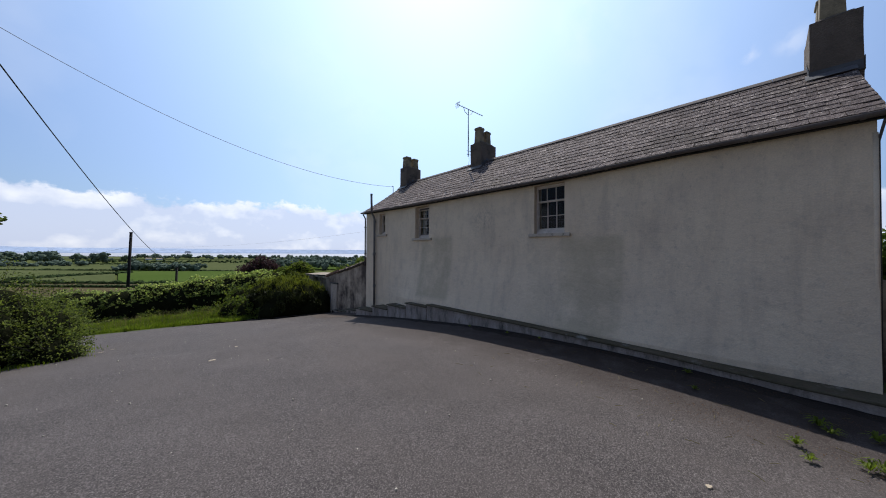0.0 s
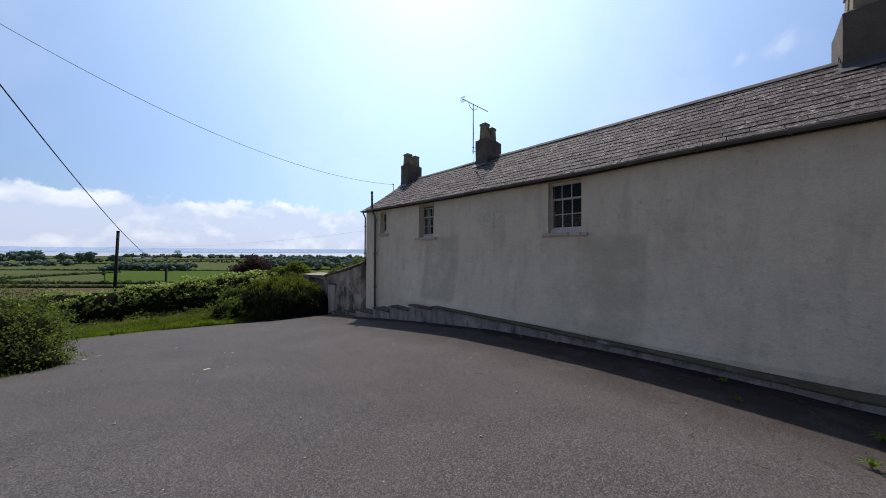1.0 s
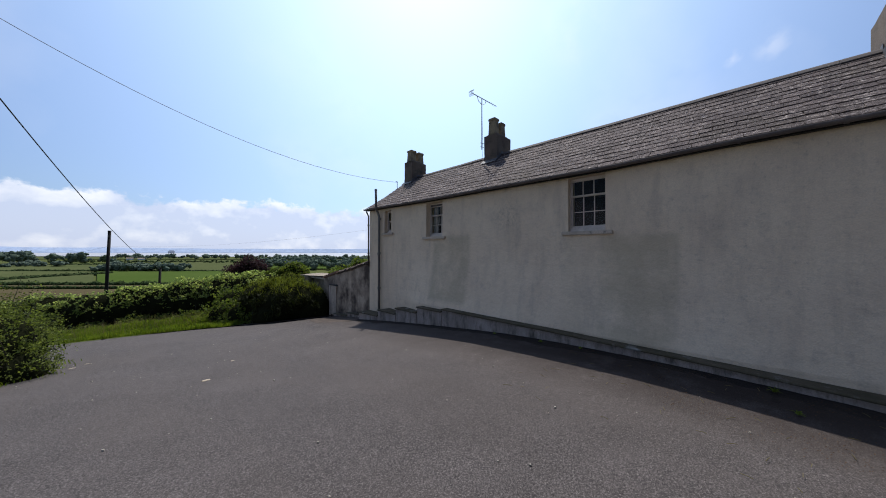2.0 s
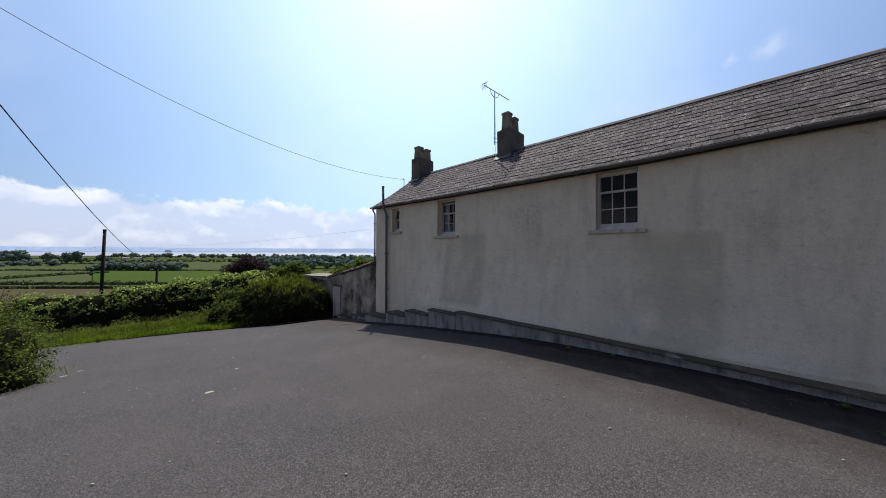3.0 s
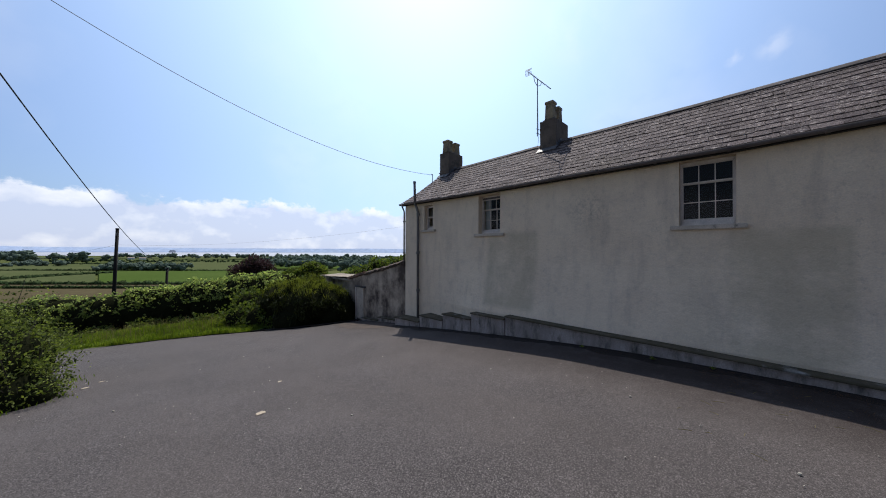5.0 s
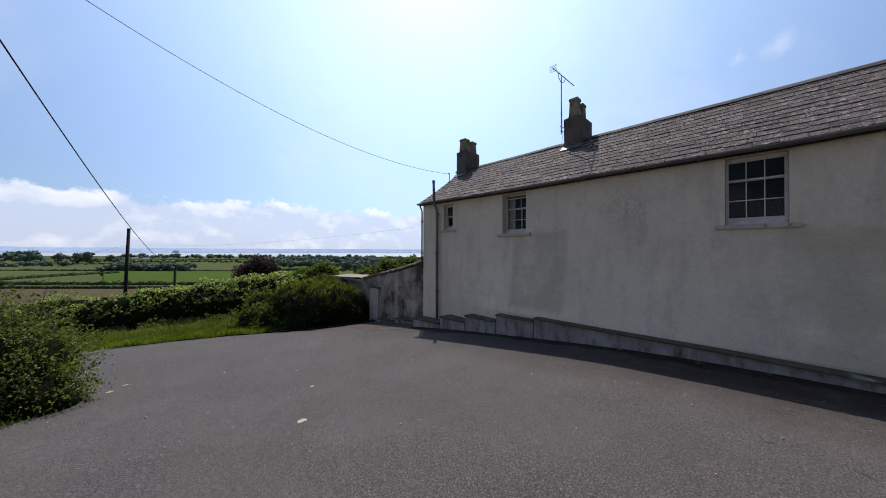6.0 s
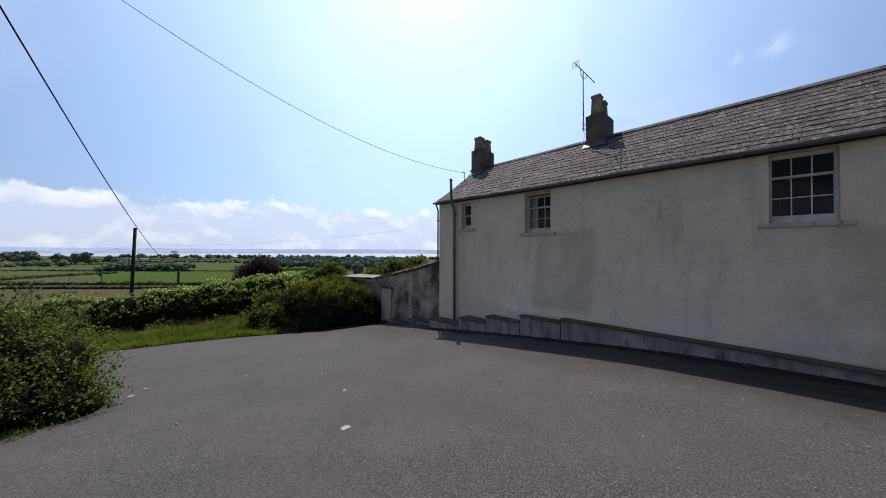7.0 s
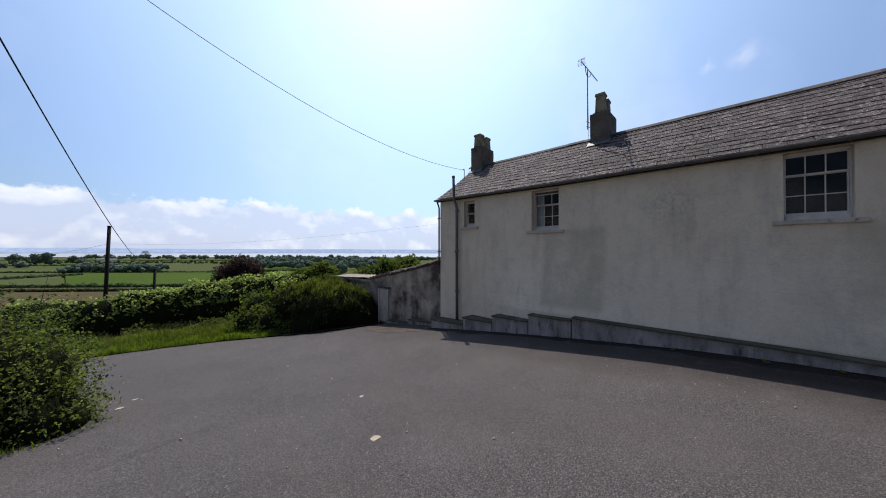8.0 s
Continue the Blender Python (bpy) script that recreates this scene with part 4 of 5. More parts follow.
    a, b = [bm.verts.new((x, 0, z)) for x, z in ring], [bm.verts.new((x, 0.447, z)) for x, z in ring]
    bm.faces.new(a), bm.faces.new(b)
    for i in range(10):
        bm.faces.new((a[i], a[(i + 1) % 10], b[(i + 1) % 10], b[i]))
    bmesh.ops.recalc_face_normals(bm, faces=bm.faces)
    me = bpy.data.meshes.new("ridge_tile")
    bm.to_mesh(me)
    me.materials.append(RIDGE)
    while y < Y1:
        ob = new("ridge_tile", me)
        ob.matrix_basis = pose(RIDGE_X + RNG.normal() * 0.004, y, ridge_z(y + 0.2) + 0.035 + RNG.normal() * 0.0025, math.degrees(math.atan2(ridge_z(y + 0.45) - ridge_z(y), 0.45)) + RNG.normal() * 0.25, 0, RNG.normal() * 0.5)
        hang(ob, roof)
        y += 0.45


build_roof()


def build_gutter():
    g = thing("gutter", "black half-round cast iron gutter under the slates", "gutter", (5.85, 5, 3))
    r = 0.053
    ys = np.linspace(Y0 - 0.16, Y1 + 0.09, 40)
    bm = bmesh.new()
    rows = []
    for y in ys:
        z = eave_z(y) + 0.022 + 0.006 * noise.noise(Vector((y, 0, 0)))
        row = [bm.verts.new((5.828 + rr * math.cos(t), y, z + rr * math.sin(t))) for rr, order in ((r, 1), (r - 0.008, -1)) for t in [math.pi + math.pi * k / 8 for k in range(9)][::order]]
        rows.append(row)
    for r0, r1 in zip(rows, rows[1:]):
        for k in range(18):
            bm.faces.new((r0[k], r0[(k + 1) % 18], r1[(k + 1) % 18], r1[k]))
    bm.faces.new(rows[0]), bm.faces.new(rows[-1])
    part("trough", bm, GUTTER, g, smooth=True)
    for y in np.arange(-0.95, Y1, 0.92):
        z = eave_z(y) + 0.022
        bm = bmesh.new()
        rows = []
        for yy in (y - 0.02, y + 0.02):
            rows.append([bm.verts.new((5.828 + rr * math.cos(t), yy, z + rr * math.sin(t))) for rr, order in ((r + 0.01, 1), (r + 0.001, -1)) for t in [math.pi * 0.95 + math.pi * 1.1 * k / 8 for k in range(9)][::order]])
        for k in range(18):
            bm.faces.new((rows[0][k], rows[0][(k + 1) % 18], rows[1][(k + 1) % 18], rows[1][k]))
        bm.faces.new(rows[0]), bm.faces.new(rows[1])
        part("bracket", bm, GUTTER, g)
    bm = bmesh.new()
    rows = [[bm.verts.new((x, y, eave_z(y) + dz)) for x, dz in ((5.895, -0.035), (5.915, -0.035), (5.915, 0.03), (5.895, 0.03))] for y in ys]
    for r0, r1 in zip(rows, rows[1:]):
        for k in range(4):
            bm.faces.new((r0[k], r0[(k + 1) % 4], r1[(k + 1) % 4], r1[k]))
    bm.faces.new(rows[0]), bm.faces.new(rows[-1])
    # near-black colour paints the shadow line behind the gutter
    part("fascia", bm, WIRE, g, "fascia board, blackened as the shadow behind the gutter")
    bm = bmesh.new()
    rows = [[bm.verts.new((x, y, eave_z(y) + dz)) for x, dz in ((5.915, -0.030), (5.985, -0.030), (5.985, -0.010), (5.915, -0.010))] for y in ys]
    for r0, r1 in zip(rows, rows[1:]):
        for k in range(4):
            bm.faces.new((r0[k], r0[(k + 1) % 4], r1[(k + 1) % 4], r1[k]))
    # soffit takes the same black, so the eave gap reads as shadow
    part("soffit", bm, WIRE, g, "soffit, blackened as the shadow gap under the slates")


build_gutter()


def chimney(x0, x1, y0, y1, top, pots, label, base=4.0, upstand=0.0):
    c = thing("chimney", label, "chimney", ((x0 + x1) / 2, (y0 + y1) / 2, base), "chimneys on the roof")
    bm = box(x0, y0, base, x1, y1, top, 0.0)
    bmesh.ops.subdivide_edges(bm, edges=bm.edges[:], cuts=4, use_grid_fill=True)
    rough_up(bm, 0.012, 3.0)
    part("shaft", bm, STACK, c, "dark weathered rendered stack")
    bm = bmesh.new()
    for a, b in ((0.0, 0.02),):
        q = [bm.verts.new(p) for p in ((x0 + 0.02, y0 + 0.02, top - 0.02), (x1 - 0.02, y0 + 0.02, top - 0.02), (x1 - 0.02, y1 - 0.02, top - 0.02), (x0 + 0.02, y1 - 0.02, top - 0.02))]
        w = [bm.verts.new(p) for p in ((x0 + 0.10, y0 + 0.08, top + 0.07), (x1 - 0.10, y0 + 0.08, top + 0.07), (x1 - 0.10, y1 - 0.08, top + 0.07), (x0 + 0.10, y1 - 0.08, top + 0.07))]
        bm.faces.new(q), bm.faces.new(w)
        for i in range(4):
            bm.faces.new((q[i], q[(i + 1) % 4], w[(i + 1) % 4], w[i]))
    part("flaunching", bm, STACK, c, "sloped mortar bed under the pots")
    for px, py, h, half in pots:
        bm = bmesh.new()
        prof = [(half, 0), (half * 0.98, 0.02), (half * 0.86, h - 0.09), (half * 1.0, h - 0.075), (half * 1.0, h - 0.03), (half * 0.90, h), (half * 0.68, h), (half * 0.66, h - 0.25)]
        rows = [[bm.verts.new((px + a * r, py + b * r, top + 0.04 + z)) for a, b in ((-1, -1), (1, -1), (1, 1), (-1, 1))] for r, z in prof]
        for r0, r1 in zip(rows, rows[1:]):
            for k in range(4):
                bm.faces.new((r0[k], r0[(k + 1) % 4], r1[(k + 1) % 4], r1[k]))
        bm.faces.new(rows[-1]), bm.faces.new(rows[0])
        bmesh.ops.bevel(bm, geom=[e for e in bm.edges], offset=0.006, segments=1, affect="EDGES")
        part("chimney_pot", bm, POT, c, "square tapered buff clay pot")
    # flashing: front apron and stepped sides, lying on the slates
    yl, yr = max(y0 - 0.05, Y0 - 0.07), min(y1 + 0.05, Y1 + 0.04)
    fr = (x0 - 5.84) / (RIDGE_X - 5.84)
    bm = bmesh.new()
    a = [roof_point(y, fr - 0.06, 0.03) for y in (yl, yr)] + [roof_point(y, fr + 0.01, 0.05) for y in (yr, yl)]
    low = [bm.verts.new(p) for p in a]
    high = [bm.verts.new(p + Vector((-0.003, 0, 0.006))) for p in a]
    bm.faces.new(low), bm.faces.new(high)
    for i in range(4):
        bm.faces.new((low[i], low[(i + 1) % 4], high[(i + 1) % 4], high[i]))
    part("flashing", bm, LEAD, c, "dull lead apron flashing")
    if upstand:
        zf = roof_point((y0 + y1) / 2, fr).z
        part("flashing", rough_up(box(x0 - 0.032, y0 + 0.01, zf - 0.06, x0 - 0.014, y1 + 0.01, zf + upstand, 0.004), 0.006, 5.0), LEAD, c, "dull lead upstand against the stack")
    for y in (y0 - 0.012, y1 + 0.004):
        bm = bmesh.new()
        for i in range(3):
            xa, xb = x0 + (RIDGE_X - x0) * i / 3, x0 + (RIDGE_X - x0) * (i + 1) / 3
            zb = roof_point(y, (xa - 5.84) / (RIDGE_X - 5.84)).z
            box(xa, y, zb - 0.05, xb - 0.003, y + 0.008, zb + 0.16, 0, bm)
        part("flashing", bm, LEAD, c, "stepped lead flashing")


chimney(7.65, 8.43, 6.21, 6.68, 5.13, [(7.84, 6.45, 0.52, 0.125), (8.18, 6.43, 0.46, 0.118)], "dark rendered chimney stack with two clay pots and an aerial")
chimney(7.60, 8.35, 10.20, 10.66, 5.10, [(7.79, 10.44, 0.45, 0.14), (8.17, 10.42, 0.43, 0.135)], "dark rendered chimney stack with two short clay pots")
chimney(7.62, 8.55, -1.21, -0.68, 5.22, [(7.86, -0.93, 0.62, 0.14), (8.28, -0.93, 0.60, 0.14)], "large dark rendered gable chimney stack", upstand=0.10)


def aerial():
    a = thing("television_aerial", "thin grey television aerial strapped to the chimney", "aerial", (7.56, 6.72, 4.75))
    mx, my, bz = 7.57, 6.715, 6.28
    part("mast", tube([(mx, my, 4.72), (mx, my, bz + 0.06)], 0.014), ALU, a)
    part("boom", tube([(7.02, 6.70, bz + 0.03), (8.27, 6.655, bz + 0.03)], 0.011), ALU, a)
    for i in range(13):
        x = 7.22 + i * 0.085
        part("element", tube([(x, 6.645, bz + 0.04), (x, 6.725, bz + 0.04)], 0.0025, 5), ALU, a)
    for sgn in (-1, 1):
        bm = bmesh.new()
        for k in range(4):
            z = bz + 0.03 + sgn * (0.02 + 0.022 * k)
            tube([(7.02 + 0.012 * k, 6.61, z), (7.02 + 0.012 * k, 6.79, z)], 0.004, 5, bm)
        for y in (6.615, 6.70, 6.785):
            tube([(7.02, y, bz + 0.03 + sgn * 0.02), (7.06, y, bz + 0.03 + sgn * 0.09)], 0.004, 5, bm)
        part("reflector", bm, ALU, a, "small grid reflector")
    part("cradle", tube([(7.30, 6.69, bz + 0.03), (7.38, 6.70, bz - 0.09), (mx, my, bz - 0.14), (7.72, 6.70, bz - 0.06), (7.74, 6.675, bz + 0.03)], 0.009), ALU, a, "bent support arm")
    for z in (4.80, 4.92):
        part("strap", tube([(mx - 0.05, my + 0.015, z), (mx + 0.10, my - 0.02, z)], 0.008), IRON, a)
    part("cable", tube([(mx + 0.01, my, 6.1), (mx + 0.02, my - 0.01, 5.2), (7.6, 6.70, 4.6), (7.58, 6.72, 4.36)], 0.004, 5), WIRE, a)


aerial()


def soil_pipe():
    p = thing("soil_pipe", "grey iron soil pipe up the wall, topping out above the gutter", "pipe", (5.9, 9.95, -0.6))
    part("stack_pipe", tube([(5.925, 9.93, -0.62), (5.915, 9.935, 2.72), (5.875, 9.94, 2.84), (5.815, 9.945, 2.94), (5.80, 9.95, 3.1), (5.795, 9.965, 3.66)], 0.040, 12), PIPE_GREY, p, smooth=True)
    for z in (0.2, 1.4, 2.6):
        part("collar", tube([(5.925, 9.932, z), (5.925, 9.932, z + 0.07)], 0.056, 12), PIPE_GREY, p)
    part("collar", tube([(5.796, 9.963, 3.61), (5.795, 9.966, 3.67)], 0.046, 12), PIPE_GREY, p)
    part("branch", tube([(5.95, 9.93, 1.45), (5.90, 10.0, 1.40)], 0.03, 10), PIPE_GREY, p)
    d = thing("downpipe", "thin dark downpipe at the house corner", "pipe", (5.96, 10.7, 1.0))
    part("pipe", tube([(5.84, 10.66, 2.96), (5.965, 10.70, 2.80), (5.968, 10.70, 0.95)], 0.026, 10), IRON, d, smooth=True)
    for z in (1.4, 2.45):
        part("clip", box(5.93, 10.66, z, 6.0, 10.735, z + 0.03), IRON, d)
    e = thing("downpipe", "thin dark pipe running down the gable corner", "pipe", (6.05, -1.1, -0.2))
    part("pipe", tube([(5.84, -1.10, 3.0), (6.04, -1.084, 2.8), (6.05, -1.086, 1.4), (6.05, -1.084, -0.12)], 0.013, 8), IRON, e, smooth=True)


soil_pipe()

# ---- plinth with its stepped copings ----


def plinth(y0, y1, top, front=5.495):
    p = thing("plinth", "low rendered plinth with a mossy sloped coping", "plinth", (5.75, (y0 + y1) / 2, ground(5.7, (y0 + y1) / 2)), "stepped plinth sections")
    n = max(2, int((y1 - y0) / 0.3))
    for name, xa, xb, lo, hi, m in (("plinth_wall", front + 0.05, 5.995, None, -0.032, PLINTH), ("coping", front, 5.995, -0.032, 0.0, COPING)):
        bm = bmesh.new()
        rows = []
        for i in range(n + 1):
            y = y0 + (y1 - y0) * i / n
            t = top(y)
            a = ground(5.6, y) - 0.15 if lo is None else t + lo
            wob = 0.008 * noise.noise(Vector((y * 2.3, 1, 0))) if lo is not None else 0.006 * noise.noise(Vector((y * 1.3, 4, 0)))
            e = 0.012 if lo is not None else 0
            rows.append([bm.verts.new(q) for q in ((xa + wob, y, a), (xb, y, a), (xb, y, t + hi - (0.010 if lo is not None else 0)), (xa + wob + e, y, t + hi), (xa + wob, y, t + hi - e))])
        for r0, r1 in zip(rows, rows[1:]):
            for k in range(5):
                bm.faces.new((r0[k], r0[(k + 1) % 5], r1[(k + 1) % 5], r1[k]))
        bm.faces.new(rows[0]), bm.faces.new(rows[-1])
        bmesh.ops.remove_doubles(bm, verts=bm.verts[:], dist=0.0001)
        part(name, bm, m, p)


LONG = [(-3.2, -0.20), (-1.0, -0.10), (-0.5, -0.105), (0.0, -0.09), (0.45, -0.075), (0.85, -0.055), (1.8, -0.04), (2.5, -0.03), (3.5, -0.01), (5.0, 0.0), (6.44, 0.015)]
plinth(-3.2, 6.44, lambda y: lerp_table(LONG, y))
plinth(6.47, 7.44, lambda y: -0.055)
plinth(7.47, 8.44, lambda y: -0.22)
plinth(8.47, 9.40, lambda y: -0.40)
plinth(9.43, 10.62, lambda y: -0.60 - 0.03 * (y - 9.4))
plinth(10.66, 12.0, lambda y: -0.82 - 0.05 * (y - 10.6), 5.78)
plinth(12.03, 13.2, lambda y: -1.02 - 0.06 * (y - 12), 5.80)

# added plain wall, unseen behind the camera, to block sky light from the house
DARK_STONE = surface("dark_stone", (0.095, 0.080, 0.066), (0.060, 0.050, 0.042), 1.5, 20, 0.95, 0.8, 0.03)
tagged(part("sky_block_wall", box(-6.0, -7.4, -0.4, 16.0, -6.8, 7.2, 0.03), DARK_STONE), "added plain wall, unseen, blocking sky light behind the yard", "wall", kind="structure")

# ---- outbuilding wall, door and shed ----


def annex():
    w = thing("outbuilding_wall", "stained grey rendered outbuilding wall with a sloping top", "wall", (6.2, 12.6, -1.2))
    bm = bmesh.new()
    rows = []
    for i in range(25):
        y = Y1 + 0.004 + (14.55 - Y1) * i / 24
        t = lerp_table([(10.7, 1.14), (12, 0.84), (13.1, 0.62), (14.6, 0.28)], y) + 0.02 * noise.noise(Vector((y * 2, 0, 0)))
        rows.append([bm.verts.new(q) for q in ((6.05 + 0.02 * noise.noise(Vector((y, 3, 0))), y, ground(6, y) - 0.4), (6.4, y, ground(6, y) - 0.4), (6.4, y, t), (6.05, y, t - 0.02))])
    for r0, r1 in zip(rows, rows[1:]):
        for k in range(4):
            bm.faces.new((r0[k], r0[(k + 1) % 4], r1[(k + 1) % 4], r1[k]))
    bm.faces.new(rows[0]), bm.faces.new(rows[-1])
    part("wall", bm, OLD_RENDER, w)
    # rough mortar capping, sloping with the wall, and broken tiles at its lower end
    bm, rows = bmesh.new(), []
    for i in range(61):
        y = 10.70 + 2.62 * i / 60
        t = lerp_table([(10.7, 1.14), (12, 0.84), (13.1, 0.62), (14.6, 0.28)], y)
        j = [0.035 * noise.noise(Vector((y * 5, k * 7.3, 1))) + 0.028 * noise.noise(Vector((y * 15, k * 3.1, 4))) for k in range(6)]
        rows.append([bm.verts.new(q) for q in ((6.02 + j[0], y, t - 0.07 + j[1]), (6.00 + j[2], y, t + 0.01 + j[3]), (6.12 + j[1], y, t + 0.085 + j[4]), (6.30, y, t + 0.10 + j[5]), (6.44, y, t + 0.04), (6.44, y, t - 0.04))])
    for r0, r1 in zip(rows, rows[1:]):
        for k in range(6):
            bm.faces.new((r0[k], r0[(k + 1) % 6], r1[(k + 1) % 6], r1[k]))
    bm.faces.new(rows[0]), bm.faces.new(rows[-1])
    bmesh.ops.recalc_face_normals(bm, faces=bm.faces)
    part("capping", bm, MOSS_CAP, w, "rough mossy mortar capping")
    y = 13.30
    while y < 14.5:
        ln = RNG.uniform(0.16, 0.24)
        t = lerp_table([(13.1, 0.62), (14.6, 0.28)], y + ln / 2)
        bm = box(-0.22, -ln / 2 + 0.003, -0.05, 0.22, ln / 2 - 0.003, 0.05, 0.015)
        rough_up(bm, 0.03, 9)
        bm.transform(pose(6.22, y + ln / 2, t + 0.02, -14 + RNG.normal() * 4, 8, RNG.normal() * 4))
        part("coping_stone", bm, RUST_TILE, w, "broken red tile")
        y += ln
    d = thing("door_1", "small pale plank door in the outbuilding wall", "door", (6.03, 13.6, -1.3), kind="structure")
    for i in range(4):
        y = 13.36 + i * 0.13
        part("board", box(6.015, y, -1.24, 6.045, y + 0.124, 0.0, 0.004), SILL, d)
    part("lintel", box(5.98, 13.24, 0.01, 6.047, 14.0, 0.075, 0.008), IRON, d, "dark timber lintel")
    part("post", box(5.995, 13.90, -1.45, 6.047, 13.96, 0.0, 0.006), PAINT, d)


annex()


def shed():
    s = thing("shed", "low shed with a pale sheet roof behind the bushes", "shed", (7.3, 16.3, -1.8))
    part("wall", box(6.45, 14.62, -2.6, 6.62, 18.0, 0.14), OLD_RENDER, s)
    part("wall", box(7.05, 14.62, -2.6, 7.2, 18.0, 0.22), OLD_RENDER, s)
    part("wall", box(6.62, 17.85, -2.6, 7.05, 18.0, 0.14), OLD_RENDER, s)
    bm = bmesh.new()
    n = 60
    rows = []
    for i in range(n + 1):
        y = 14.5 + 3.62 * i / n
        z = 0.008 * math.sin(i * 2 * math.pi / 4) + 0.02 * noise.noise(Vector((y * 1.4, 0, 0)))
        k = 0.10 * i / n
        rows.append([bm.verts.new(q) for q in ((6.25, y, 0.34 - k + z), (7.3, y, 0.385 - k + z), (7.3, y, 0.365 - k + z), (6.25, y, 0.32 - k + z))])
    for r0, r1 in zip(rows, rows[1:]):
        for k in range(4):
            bm.faces.new((r0[k], r0[(k + 1) % 4], r1[(k + 1) % 4], r1[k]))
    part("roof", bm, SHED_ROOF, s)
    part("fascia", box(6.26, 14.55, 0.16, 6.30, 18.05, 0.235), OLD_RENDER, s)


shed()

# ---- poles and overhead cables ----


def pole(x, y, top, r, label):
    p = thing("utility_pole", label, "pole", (x, y, ground(x, y)), "wooden poles by the hedge")
    part("post", tube([(x - 0.16, y + 0.08, ground(x, y) - 0.3), (x - 0.06, y + 0.03, (top + ground(x, y)) / 2), (x + 0.02, y, top)], r, 12, None, r * 0.8), POLE_WOOD, p, smooth=True)
    part("cap", tube([(x + 0.02, y, top - 0.02), (x + 0.02, y, top + 0.03)], r * 0.9, 12), POLE_WOOD, p)
    part("insulator", tube([(x + 0.02, y - r - 0.03, top - 0.32), (x + 0.02, y - r - 0.03, top - 0.20)], 0.04, 8), IRON, p)
    return p


pole(-1.05, 24.5, 2.53, 0.08, "tall dark creosoted pole standing behind the hedge")
pole(1.44, 36.5, 0.05, 0.11, "short dark pole further down the field")
pole(5.3, 47.0, -2.9, 0.06, "thin post in the field below the hedge")


def cable(name, label, pts, r, m):
    tagged(part(name, tube(pts, r, 6), m, None, smooth=True), label, "cable", "overhead cables")


def span(a, b, sag, n=40, over=1.0):
    a, b = Vector(a), Vector(b)
    return [a + (b - a) * t + Vector((0, 0, -4 * sag * t * (1 - t))) for t in (i / n * over for i in range(n + 1))]


cable("overhead_cable", "thick black cable rising from the lower pole past the tall one", [Vector((1.44, 36.38, -0.03))] + [Vector((-1.124 + 0.1275 * s, 24 + s, 2.864 - 0.1987 * s + 0.00269 * s * s)) for s in np.linspace(9, -34, 50)], 0.015, WIRE)
cable("overhead_cable", "faint line sagging across to the house corner", span((-1.03, 24.3, 1.75), (5.96, 10.76, 2.3), 0.25), 0.0018, THIN_WIRE)
cable("overhead_cable", "faint line running on from the pole", span((-1.03, 24.4, 1.75), (-14, 44, 0.9), 0.8), 0.004, THIN_WIRE)
D2 = Vector((-1.0, 0.017, 0))
cable("service_cable", "thin grey service cable sagging to the roof bracket", [Vector((7.27, 10.70, 4.27)) + D2 * s + Vector((0, 0, -0.094 * s + 0.0294 * s * s)) for s in np.linspace(0, 24, 60)], 0.006, THIN_WIRE)
bk = thing("cable_bracket", "small iron bracket for a cable on the verge", "bracket", (7.27, 10.72, 4.0))
part("stem", tube([(7.27, 10.71, 3.98), (7.27, 10.71, 4.30)], 0.012), IRON, bk)
part("hook", tube([(7.27, 10.71, 4.28), (7.22, 10.71, 4.30), (7.20, 10.71, 4.26)], 0.010), IRON, bk)

# ---- planting ----


